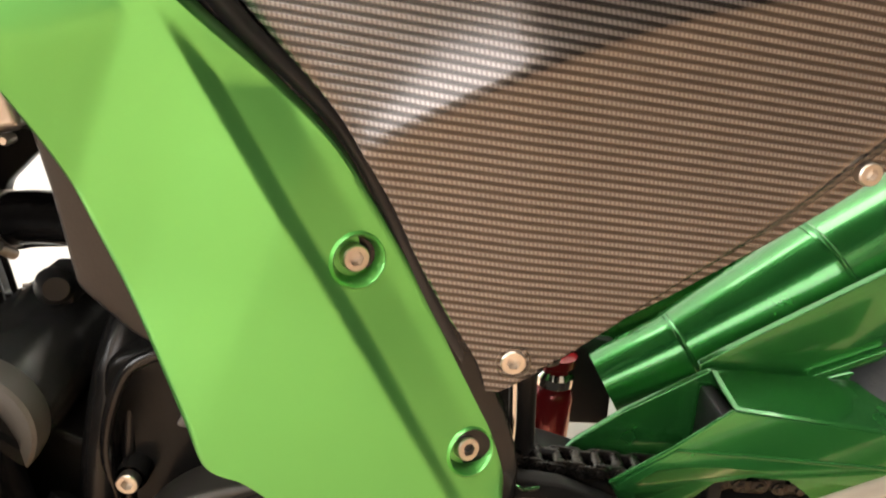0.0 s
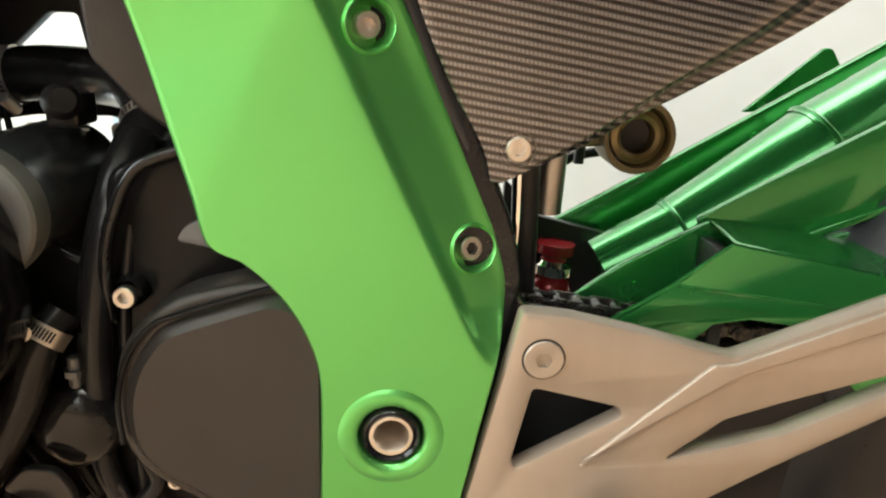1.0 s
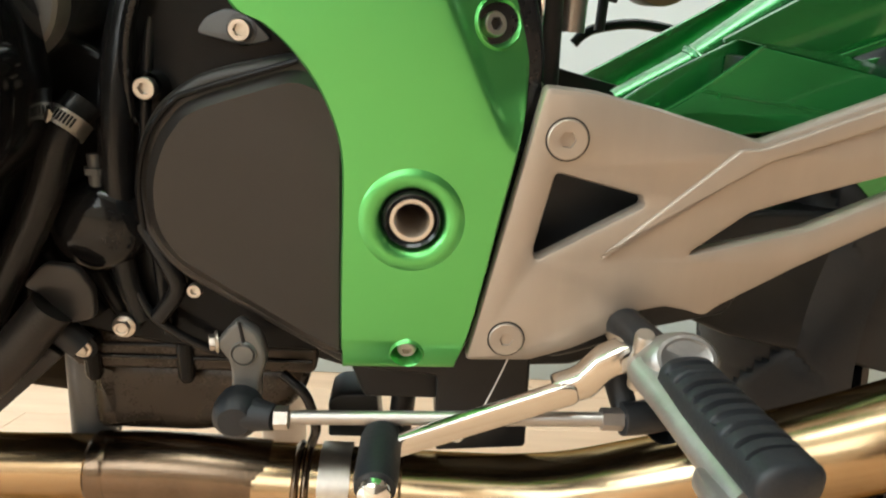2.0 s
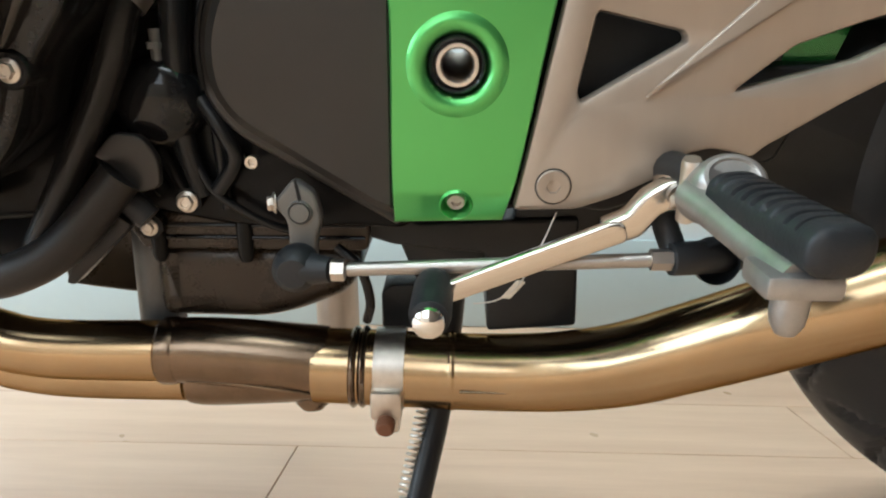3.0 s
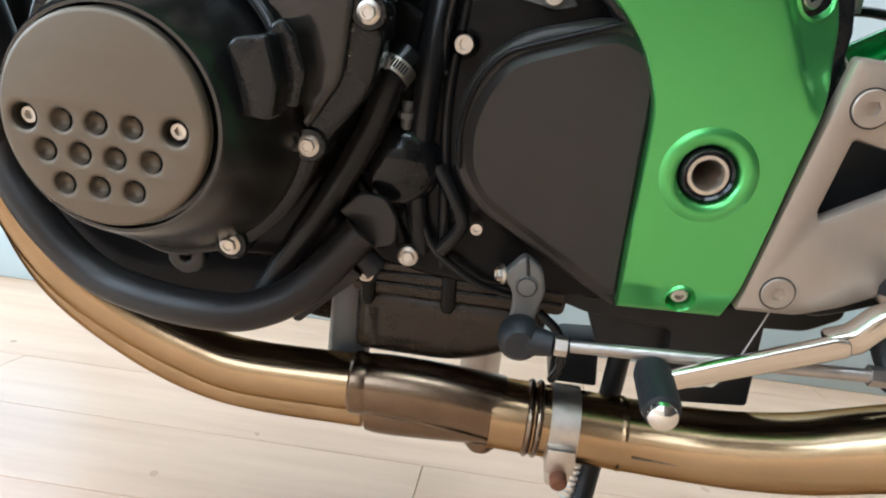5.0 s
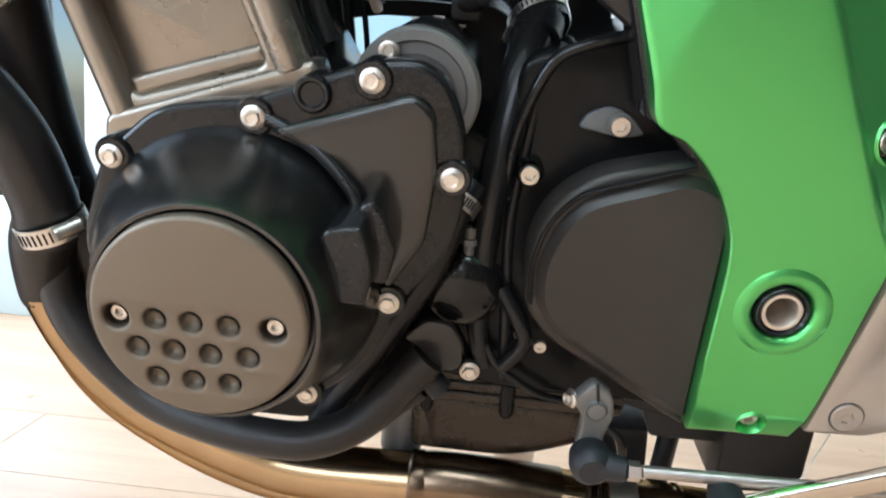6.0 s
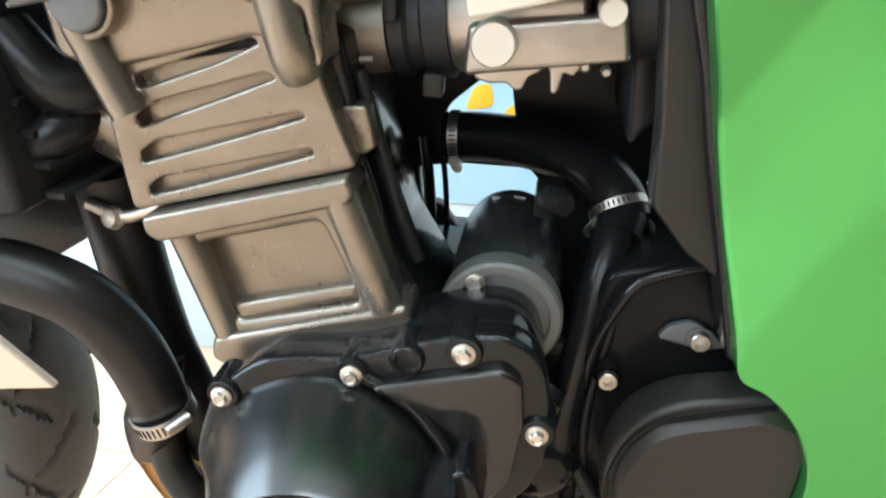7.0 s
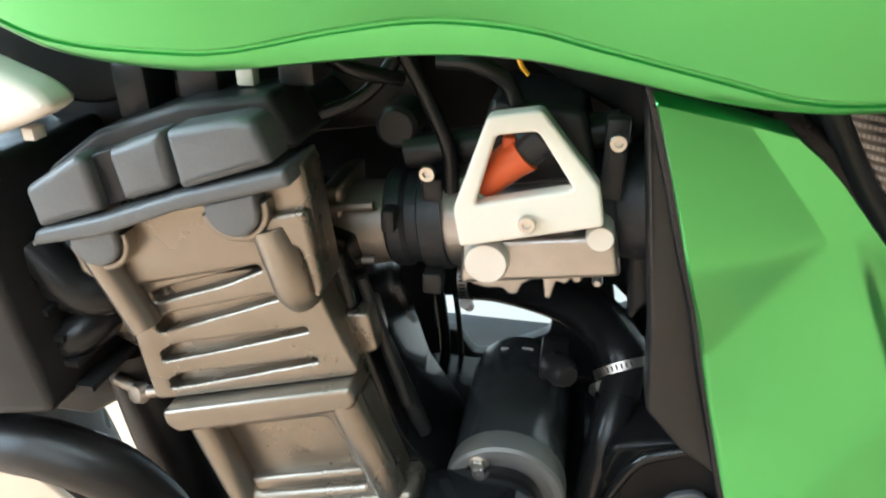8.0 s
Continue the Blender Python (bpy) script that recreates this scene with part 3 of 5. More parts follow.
peg = part("footpeg", join(oval_boss(),
                                                      tube([(.117, -.050, .343), (.1225, -.075, .339), (.1295, -.115, .3335), (.1325, -.140, .331)], 0.0085, 14, radii=(.0095, .0080)),
                           block(.118, .150, -.146, -.118, .3235, .3345, .003)), M_CASTING, bike, "cast aluminium footpeg with rubber tread")
# Black rather than casting grey: the recess's shade is put into its colour.
part("shaded_peg_neck", tube([(.118, .004, .346), (.122, -.020, .347), (.129, -.046, .346)], 0.0105, 14, radii=(.0110, .0100)), M_BLACK, peg)
part("peg_pivot", lathe([(0, -.002), (.0045, -.002), (.0052, 0), (.0052, .035), (0, .035)], (.1165, -.046, .3590), (0.1, .3, -1), 18), M_ZINC, peg, "steel pivot pin")


def peg_rubber():
    bm = bmesh.new()
    rings = []
    a, b = Vector((.1310, -.062, .3480)), Vector((.1440, -.152, .3455))
    d = (b - a).normalized()
    side = Vector((1, 0.16, 0)).normalized()
    up = side.cross(d).normalized()
    if up.z < 0:
        up = -up
    N, K = 90, 28
    for i in range(N + 1):
        t = i / N
        c = a.lerp(b, t)
        end = min(1, min(t, 1 - t) / 0.06)
        s = math.sqrt(max(0.04, 1 - (1 - end) ** 2))
        wave = math.sin(t * 2 * math.pi * 11)
        groove = 0.0032 * smooth(0.35, 0.75, wave) if 0.07 < t < 0.84 else 0
        row = []
        for k in range(K):
            an = 2 * math.pi * k / K
            cx, cz = math.cos(an), math.sin(an)
            rx = 0.0150 * s * abs(cx) ** 0.75 * (1 if cx > 0 else -1)
            rz = 0.0115 * s * abs(cz) ** 0.75 * (1 if cz > 0 else -1)
            g = groove * smooth(-0.25, 0.35, cz) * (1 - smooth(0.72, 0.95, abs(cx)))
            row.append(bm.verts.new(c + side * rx + up * (rz - g)))
        rings.append(row)
    for p, q in zip(rings, rings[1:]):
        for k in range(K):
            bm.faces.new((p[k], p[(k + 1) % K], q[(k + 1) % K], q[k]))
    bm.faces.new(rings[0])
    bm.faces.new(rings[-1])
    return bm


peg.matrix_basis = Matrix.Translation((0.005, 0, -0.003))
part("peg_rubber", peg_rubber(), M_RUBBER, peg, "black rubber tread with cross grooves", 50)
part("bank_feeler", lathe([(0.0078, 0), (0.0078, 0.010), (0.0070, 0.016), (0.0045, 0.0205), (0.0, 0.022)], (.1345, -.133, .325), (0, 0, -1), 20), M_CASTING, peg)

lever = part("shift_lever", join(prism([fillet([(-.016, .2790), (-.004, .2825), (.086, .3195), (.0935, .3190), (.0965, .3085), (-.004, .2690), (-.016, .2690)], .004)], -.034, -.026, .0022, 2),
                                 prism([fillet([(.080, .3180), (.094, .3235), (.104, .3360), (.116, .3430), (.128, .3440), (.128, .3280), (.114, .3230), (.104, .3100), (.094, .3065), (.084, .3100)], .004)], -.032, -.016, .0040, 3),
                                 lathe([(0.0, -.004), (.0095, -.004), (.0105, 0), (.0105, .016), (0, .016)], (.1240, -.022, .3360))), M_BRIGHT, bike, "polished aluminium gear shift lever")
part("toe_peg", lathe([(0, 0), (.0095, 0), (.0105, .004), (.0118, .010), (.0118, .044), (.0108, .050), (0, .051)], (-.0120, -.016, .2770), (-.03, -1, -.05), 28), M_RUBBER, lever, "black rubber toe peg")
part("toe_cap", lathe([(.0085, 0), (.0092, .002), (.0085, .006), (.005, .009), (0, .0102)], (-.0136, -.066, .2745), (-.03, -1, -.05), 28), M_CHROME, lever, "domed chrome end cap")

rod = part("shift_rod", tube([(-.064, -.0150, .2830), (.112, -.0285, .2960)], 0.0042, 14), M_ALU, bike, "steel gear linkage rod")
part("rod_nut", stacked([([(a * 1, b) for a, b in hexring(0.0068)], -0.004), (hexring(0.0068), 0.004)], True), M_ZINC, rod).matrix_basis = Matrix.Translation((-.0700, -.0150, .2826)) @ Matrix.Rotation(radians(90), 4, "Z")
part("rod_nut", stacked([(hexring(0.0064), -0.006), (hexring(0.0064), 0.006)], True), M_ALU, rod).matrix_basis = Matrix.Translation((.1165, -.0285, .2962)) @ Matrix.Rotation(radians(90), 4, "Z")
part("joint_boot", join(lathe([(0, -.014), (.009, -.0135), (.0135, -.009), (.0145, -.002), (.0135, .006), (.009, .010)], (-.0965, -.006, .2812), n=28),
                        tube([(-.090, -.010, .2815), (-.074, -.0150, .2824)], 0.0085, 16, radii=(.0105, .0075))), M_RUBBER, rod, "black rubber ball joint boot")
part("joint_boot", join(tube([(.122, -.0285, .2965), (.135, -.026, .2965), (.148, -.020, .2955), (.160, -.012, .294), (.172, -.004, .2925), (.186, .004, .2905)], 0.010, 16, radii=(.0095, .0105)),
                        lathe([(.0125, -.004), (.0135, .002), (.0125, .010), (.0, .012)], (.149, -.026, .2940), n=20),
                        tube([(.126, -.020, .2990), (.122, -.010, .3130), (.120, -.004, .330)], .0075, 12)), M_RUBBER, rod, "black rubber ball joint boot")
shift_arm = part("shift_arm", join(prism([fillet([(-.1125, .3170), (-.0990, .3330), (-.0860, .3235), (-.0825, .3080), (-.0870, .2930), (-.0875, .2760), (-.1045, .2760), (-.1035, .2960), (-.1040, .3060)], .005)],
                                         0.006, 0.018, 0.0025, 3),
                                   lathe([(.0078, .016), (.0078, -.001), (.0070, -.002), (.0062, -.0005), (.0058, -.0025), (0, -.003)], (-.0955, .006, .3120), n=24)), M_CAP, bike, "cast aluminium gear shift arm")
part("clamp_slot", tube([(-.0975, .0055, .3325), (-.0950, .0055, .3175)], 0.0011, 8), M_BLACK, shift_arm)
placed("hex_bolt", HEX_BOLT, shift_arm, (-.1115, .011, .3165), "zinc pinch bolt", Matrix.Rotation(radians(-70), 4, "Z"))

# ---------------------------------------------------------------- drive sprocket cover
sp_out = fillet([(-.1528, .4167), (-.1478, .4381), (-.136, .4562), (-.1148, .4714), (-.0628, .4845), (-.034, .474), (-.034, .300), (-.0480, .3080), (-.135, .3589), (-.1516, .3817)], .014)
sp_face = fillet([(-.1465, .4122), (-.1384, .4366), (-.1255, .4535), (-.1137, .4597), (-.0619, .4774), (-.034, .4640), (-.034, .3090), (-.0490, .3140), (-.1324, .3655), (-.1450, .385)], .012)
sprocket = part("sprocket_cover", prism([sp_out], 0.012, 0.045, 0.0055, 4), M_COVER, bike, "dark bronze satin sprocket cover")
part("cover_face", prism([sp_face], 0.0050, 0.020, 0.0060, 0), M_COVER, sprocket, "", 25)
part("cover_groove", tube([(-.1480, .0085, .385), (-.1488, .0085, .412), (-.1418, .0085, .438), (-.1280, .0085, .4558), (-.114, .0085, .4627), (-.062, .0085, .4802)], .0017, 8), M_CASE, sprocket)
for x, y, z, metal in ((-.1546, .050, .4579, "zinc socket-head bolt"), (-.1014, .056, .4924, "dull socket-head bolt")):
    b = part("bolt_boss", lathe([(.0085, -.002), (.0095, .002), (.0095, .03)], (x, y, z), n=24), M_CASE, sprocket)
    placed("cap_bolt", CAP_BOLT, b, (x, y - .002, z), metal)
part("bolt_tab", prism([fillet([(-.1275, .4892), (-.1215, .4985), (-.1089, .5040), (-.0960, .5000), (-.0840, .4872), (-.0988, .4835)], .004)], .0545, .060, .001), M_VALVE, sprocket, "dark grey bolt tab")
for x, y, z in ((-.1471, .0590, .3361), (-.1336, .045, .3352)):
    placed("cap_bolt", SMALL_CAP, sprocket, (x, y, z), "zinc socket-head bolt")

# ---------------------------------------------------------------- generator cover
flange = fillet([(-.3935, .4700), (-.362, .4985), (-.3336, .5045), (-.306, .5080), (-.2753, .5205), (-.2439, .5320), (-.2213, .534), (-.2065, .5260), (-.1965, .5032),
                 (-.1945, .4747), (-.1930, .4620), (-.1985, .4316), (-.2240, .3992), (-.2412, .3586), (-.270, .3300), (-.320, .3170), (-.370, .335), (-.402, .375), (-.410, .420)], .012)
gen = part("generator_cover", join(prism([flange], -0.034, -0.014, 0.004, 3), prism([[(-.300 + (x + .300) * .965, .425 + (z - .425) * .965) for x, z in flange]], -.016, .03, .003)), M_GLOSS, bike, "gloss black generator cover")
dome = lathe([(.0850, .014), (.0840, -.001), (.0818, -.005), (.0765, -.020), (.0675, -.042), (.0585, -.0645), (.0568, -.0670), (.0550, -.0670), (.0540, -.062), (0, -.062)],
             (-.3190, -.034, .4085), n=72)
for v in dome.verts:
    lean = max(0.0, -.034 - v.co.y) / .066
    v.co.x += .0065 * lean
    v.co.z += .0060 * lean
part("dome", dome, M_DOME, gen)
triangle = fillet([(-.296, .494), (-.222, .518), (-.2115, .510), (-.2085, .480), (-.2130, .438), (-.2330, .407), (-.2400, .442), (-.262, .476)], .006)
part("raised_face", prism([triangle], -0.0415, -0.030, 0.004, 3), M_FACE, gen)
lug = part("cable_lug", prism([fillet([(-.2605, .4545), (-.2560, .4590), (-.2395, .4620), (-.2340, .4390), (-.2370, .4200), (-.2520, .4200)], .003)], -.085, -.030, .0025, 3), M_GLOSS, gen)
part("lug_ridge", prism([fillet([(-.2450, .4650), (-.2380, .4695), (-.2320, .4630), (-.2255, .4440), (-.2290, .4250), (-.2380, .4250)], .003)], -.068, -.030, .0025, 3), M_GLOSS, lug)
part("lug_web", tube([(-.302, -.034, .499), (-.274, -.038, .486), (-.254, -.044, .468), (-.247, -.048, .455)], .0042, 12), M_GLOSS, lug)
dim = [(-.3342, .4139), (-.3166, .4139), (-.2985, .4137), (-.3436, .3982), (-.3259, .398), (-.308, .3975), (-.2896, .3976), (-.3352, .3821), (-.3173, .3819), (-.2991, .3817)]
gb = [(-.3533, .4137), (-.2770, .4135)]
disc_bm = prism([circle(-.3131, .4150, .0527, 72)] + [circle(x, z, .0050, 20) for x, z in dim] + [circle(x, z, .0062, 20) for x, z in gb], -.1065, -.098, .0026, 3)
disc = part("dimpled_disc", disc_bm, M_DISC, gen, "bronze-grey satin disc with ten dimples")
DIMPLE = finish("dimple", lathe([(.0050, -.0015), (.0044, .0012), (.0028, .0030), (0, .0036)], n=20), M_DISC)
for x, z in dim:
    placed("dimple", DIMPLE, disc, (x, -.1050, z))
WELL = finish("bolt_well", lathe([(.0062, -.001), (.0062, .0095), (0, .0095)], n=20), M_DISC)
for x, z in gb:
    placed("bolt_well", WELL, disc, (x, -.1050, z))
for x, z in gb:
    placed("cap_bolt", SMALL_CAP, disc, (x, -.0985, z), "zinc socket-head bolt", size=0.95)
for x, z in ((-.2443, .5225), (-.306, .4990), (-.2007, .4745), (-.2318, .3992), (-.3845, .4718), (-.2790, .3330)):
    boss = part("bolt_boss", lathe([(.0104, .02), (.0104, -.001), (.0092, -.003), (0, -.003)], (x, -.034, z), n=28), M_GLOSS, gen)
    placed("hex_bolt", HEX_BOLT, boss, (x, -.0372, z), "zinc flanged hexagon bolt", Matrix.Rotation(x * 40, 4, "Y"), 0.96)
part("eyelet", prism([fillet([(-.331, .322), (-.318, .327), (-.306, .320), (-.307, .304), (-.320, .299), (-.330, .306)], .006), circle(-.3185, .3125, .0042, 16)], -.016, -.006, .0015), M_COVER, gen, "bronze bolt eyelet")
part("blind_boss", lathe([(.0100, .02), (.0100, -.002), (.0085, -.004), (.0070, -.004), (.0060, -.002), (0, -.002)], (-.2753, -.034, .5130), n=28), M_GLOSS, gen)

# ---------------------------------------------------------------- crankcase, sump and the parts below
case_out = fillet([(-.405, .470), (-.33, .490), (-.26, .488), (-.20, .485), (-.175, .470), (-.165, .530), (-.07, .555), (-.02, .52), (-.015, .34), (-.030, .285), (-.15, .285),
                   (-.235, .300), (-.28, .30), (-.36, .300), (-.402, .34)], .012)
case = part("crankcase", prism([case_out], .060, .20, .006, 3), M_CASE, bike, "black painted engine crankcase")
for x0, z0, x1, z1 in ((-.215, .43, -.165, .44), (-.23, .35, -.20, .31), (-.20, .34, -.18, .30)):
    part("case_rib", tube([(x0, .060, z0), (x1, .060, z1)], .006, 10), M_CASE, case)
part("oil_plug", lathe([(.030, .02), (.030, -.004), (.0275, -.0105), (.022, -.0155), (.012, -.019), (0, -.020)], (-.193, .055, .372), n=36), M_GLOSS, case, "round black water pump housing")
for x, y, z, s in ((-.1811, .0478, .3068, 1.1), (-.2126, .055, .2860, .9), (-.2131, .055, .3802, .8), (-.310, .010, .318, .9)):
    b = part("bolt_boss", lathe([(.009, .03), (.009, .001), (0, .0)], (x, y, z), n=20), M_CASE, case)
    placed("hex_bolt", HEX_BOLT, b, (x, y, z), "zinc flanged hexagon bolt", size=s)
lowcase = fillet([(-.395, .385), (-.24, .365), (-.22, .31), (-.25, .298), (-.33, .292), (-.385, .32)], .012)
part("oil_pan_edge", prism([fillet([(-.43, .38), (-.24, .365), (-.215, .31), (-.25, .280), (-.30, .252), (-.40, .252), (-.425, .268), (-.452, .310)], .01)], .045, .24, .004), M_CASE, case)
part("lower_case", prism([lowcase], .040, .24, .006, 3), M_CASE, case)

sump = part("sump", prism([fillet([(-.2260, .272), (-.0720, .270), (-.0690, .2466), (-.0810, .2246), (-.1199, .2090), (-.1464, .2030), (-.2270, .2040)], .012, 6)], .075, .21, .022, 6), M_SUMP, bike, "brown-black satin engine sump")
part("filter_can", lathe([(.0205, 0), (.0215, .004), (.0215, .150), (.018, .158), (0, .160)], (-.1200, .250, .225), (0, 0, -1), 32), M_ALU, sump, "dull silver cylinder under the engine")
part("sump_flange", prism([fillet([(-.238, .294), (-.060, .294), (-.062, .266), (-.224, .266)], .006)], .066, .24, .003), M_SUMP, sump)
part("drain_pipe", lathe([(.0165, 0), (.0178, .002), (.0178, .084), (.0165, .088)], (-.2300, .1036, .278), (-.04, 0, -1), 28), M_VALVE, sump, "dull grey vertical pipe")
part("sump_wing", prism([fillet([(-.335, .292), (-.205, .292), (-.215, .205), (-.2500, .1950), (-.2680, .1955), (-.3100, .2005), (-.335, .204)], .005)], .150, .22, .004), M_SUMP, sump)
part("sump_seam", tube([(-.222, .0655, .2850), (-.064, .0655, .2850)], .0016, 8), M_BLACK, sump)
part("sump_seam", tube([(-.222, .0655, .2760), (-.064, .0655, .2760)], .0016, 8), M_GLOSS, sump)
for x in (-.212, -.150):
    part("sump_lug", lathe([(.006, 0), (.006, .026), (.004, .03), (0, .03)], (x, .066, .288), (0, 0, -1), 16), M_CASE, sump)
part("lower_bracket", join(prism([fillet([(-.105, .300), (-.035, .300), (-.030, .285), (.088, .290), (.091, .205), (.024, .200), (.022, .262), (-.045, .268), (-.10, .285)], .004)], .075, .22, .003),
                           prism([fillet([(-.050, .285), (.03, .295), (.03, .235), (-.030, .235)], .004)], .09, .15, .003), prism([fillet([(-.060, .212), (-.052, .218), (-.022, .220), (-.018, .180), (-.060, .180)], .003)], .12, .16, .002)), M_BLACK, bike, "black steel stand bracket")
part("peg_mount", prism([fillet([(.040, .335), (.150, .368), (.205, .378), (.190, .345), (.150, .335), (.1088, .318), (.0914, .3125), (.045, .318)], .004)], .012, .034, .003), M_BLACK, bike, "black steel peg mount behind the bracket")
part("pedal_bracket", prism([fillet([(.040, .312), (.060, .318), (.142, .318), (.145, .286), (.120, .272), (.045, .268)], .006)], .080, .10, .003), M_BLACK, bike, "black steel bracket below the frame")
part("link_bolt", lathe([(.012, 0), (.012, -.006), (.008, -.009), (0, -.009)], (.098, .03, .338), n=24), M_RUST, bike, "rusty brown linkage bolt")

# black coolant pipe under the generator cover, with its bracket
pipe = part("coolant_pipe", tube([(-.470, .045, .430), (-.474, .035, .36), (-.455, .026, .320), (-.4100, .020, .2780), (-.3570, .008, .2670), (-.3059, .0, .2670), (-.2760, .002, .2720), (-.2460, .010, .2890), (-.211, .022, .330)], .0135, 20), M_HEADER, bike, "black painted coolant pipe")
part("pipe_bracket", prism([fillet([(-.228, .342), (-.214, .357), (-.196, .355), (-.187, .341), (-.188, .322), (-.205, .318), (-.212, .330), (-.220, .338)], .005)], .024, .031, .0015), M_COVER, pipe)
part("pipe_rest", prism([fillet([(-.2583, .2571), (-.2532, .2555), (-.2090, .2973), (-.2237, .3083), (-.2408, .2944)], .002)], .022, .036, .001), M_HEADER, pipe)
part("pipe_foot", tube([(-.215, .03, .315), (-.200, .03, .300)], .009, 12), M_BLACK, pipe)

# ---------------------------------------------------------------- hoses and cables
h = part("water_hose", tube([(-.190, .045, .448), (-.1995, .034, .4325), (-.2098, .030, .4022), (-.2243, .030, .3725), (-.246, .030, .3325), (-.2648, .030, .2996), (-.286, .030, .262)], .0108, 18), M_HOSE, bike, "black rubber water hose")
hose_clamp((-.1945, .0395, .4410), (-.1990, .0345, .4335), .0113, h)
h = part("breather_hose", tube([(-.290, .200, .5660), (-.255, .195, .570), (-.21, .18, .5700), (-.178, .155, .568), (-.160, .130, .558), (-.152, .115, .542)], .0195, 22), M_HOSE, bike, "thick black rubber hose")
hose_clamp((-.1575, .1225, .5512), (-.1552, .1185, .5468), .0200, h)
hose_clamp((-.286, .200, .5665), (-.278, .1995, .5673), .0200, h)
part("down_hose", tube([(-.1560, .115, .548), (-.1625, .088, .5270), (-.1690, .072, .4980), (-.1752, .060, .4610), (-.1780, .054, .4240), (-.1790, .052, .3840), (-.1790, .051, .3460), (-.172, .055, .310)], .0092, 18, radii=(.0150, .0070)), M_HOSE, bike, "black rubber hose running down the engine")
part("hose_elbow", tube([(-.160, .130, .560), (-.155, .118, .550), (-.158, .100, .536)], .0175, 20), M_HOSE, bike, "black rubber hose elbow")
part("cable_guide", tube([(-.150, .07, .53), (-.157, .062, .48), (-.163, .060, .42), (-.160, .058, .36), (-.156, .055, .30)], .0042, 12), M_HOSE, bike, "thin black cable")
part("cable_guide", tube([(-.178, .05, .445), (-.186, .05, .412), (-.190, .05, .382), (-.184, .05, .352), (-.172, .05, .33), (-.160, .048, .312), (-.130, .05, .292), (-.100, .06, .280)], .0030, 10), M_HOSE, bike, "thin black cable")
part("cable_guide", tube([(-.165, .05, .375), (-.150, .045, .352), (-.145, .045, .335), (-.158, .045, .315)], .0058, 12), M_HOSE, bike, "short black rubber hose")
part("cable_adjuster", join(lathe([(.004, -.014), (.004, .016)], (-.189, .048, .402), (0, 0, 1), 12), lathe([(0, -.002), (.0065, -.002), (.0065, .002), (0, .002)], (-.189, .048, .408), (0, 0, 1), 6)), M_VALVE, bike, "steel cable adjuster")
part("cable_guide", tube([(-.0980, .052, .549), (-.1286, .050, .5398), (-.1471, .050, .5288), (-.1603, .050, .5014), (-.1671, .052, .4733), (-.168, .056, .44)], .0040, 12), M_GLOSS, bike, "thin black cable")
part("wire", tube([(.062, .014, .545), (.064, .02, .51), (.062, .016, .485), (.070, .02, .470), (.082, .03, .462)], .0013, 8), M_CHROME, bike, "thin bare wire")
part("wire", tube([(.062, .012, .3120), (.055, .008, .2960), (.046, .002, .2790), (.038, .0, .2665), (.026, .004, .2560), (.012, .012, .2500)], .0005, 6), M_SILVER, bike, "thin bare wire with a paper tag")
part("paper_tag", prism([fillet([(.0285, .2590), (.0345, .2585), (.0440, .2700), (.0385, .2712)], .001)], .0005, .0013, .0002), M_WHITE, bike, "small white paper tag on a wire")
part("drain_tube", tube([(-.082, .05, .275), (-.066, .045, .262), (-.060, .05, .235), (-.064, .06, .215)], .0035, 10), M_HOSE, bike, "thin black drain tube")

# ---------------------------------------------------------------- exhaust
PIPE_A = [(-.215, .071, .1825), (-.31, .071, .1830), (-.355, .070, .1940), (-.410, .067, .2205), (-.452, .061, .2545), (-.479, .056, .297), (-.489, .044, .348), (-.476, .026, .388), (-.461, .016, .412)]
pa = part("header_pipe", tube(PIPE_A[:7], .0233, 30, radii=(.0233, .0188)), M_PIPE, bike, "gold-tinted steel exhaust header pipe")
part("coated_end", tube([(-.4885, .046, .340)] + PIPE_A[6:], .0190, 26), M_HEADER, pa, "black coated upper end")
pb = part("header_pipe", tube([(-.215, .092, .1475), (-.315, .092, .1495), (-.370, .092, .1610), (-.425, .092, .1880), (-.476, .09, .229), (-.502, .085, .281), (-.508, .083, .33)], .0185, 26), M_PIPE, bike, "gold-tinted steel exhaust header pipe")
part("coated_end", tube([(-.507, .083, .325), (-.510, .085, .36), (-.512, .09, .45), (-.512, .10, .56)], .0190, 24), M_HEADER, pb, "black coated upper end")
up = part("upper_header", tube([(-.466, .017, .400), (-.461, .015, .412), (-.461, .012, .43), (-.470, .006, .468), (-.492, .000, .502), (-.528, -.004, .518), (-.570, .0, .520), (-.61, .02, .54)], .0200, 28), M_HEADER, bike, "black coated exhaust header pipe")
hose_clamp((-.4565, .015, .4010), (-.4590, .013, .4130), .0208, up, "pipe_clamp")
up2 = part("upper_header", tube([(-.500, .062, .565), (-.496, .062, .52), (-.491, .062, .48), (-.482, .062, .43), (-.470, .066, .38), (-.462, .07, .33)], .0235, 24), M_HEADER, bike, "black coated exhaust header pipe")
part("header_nut", join(lathe([(.007, 0), (.008, .003), (.006, .008), (0, .009)], (-.4811, .036, .5440), (-.3, -1, .3), 18), tube([(-.500, .036, .552), (-.476, .034, .546), (-.452, .04, .553)], .0042, 10)), M_ZINC, up2)

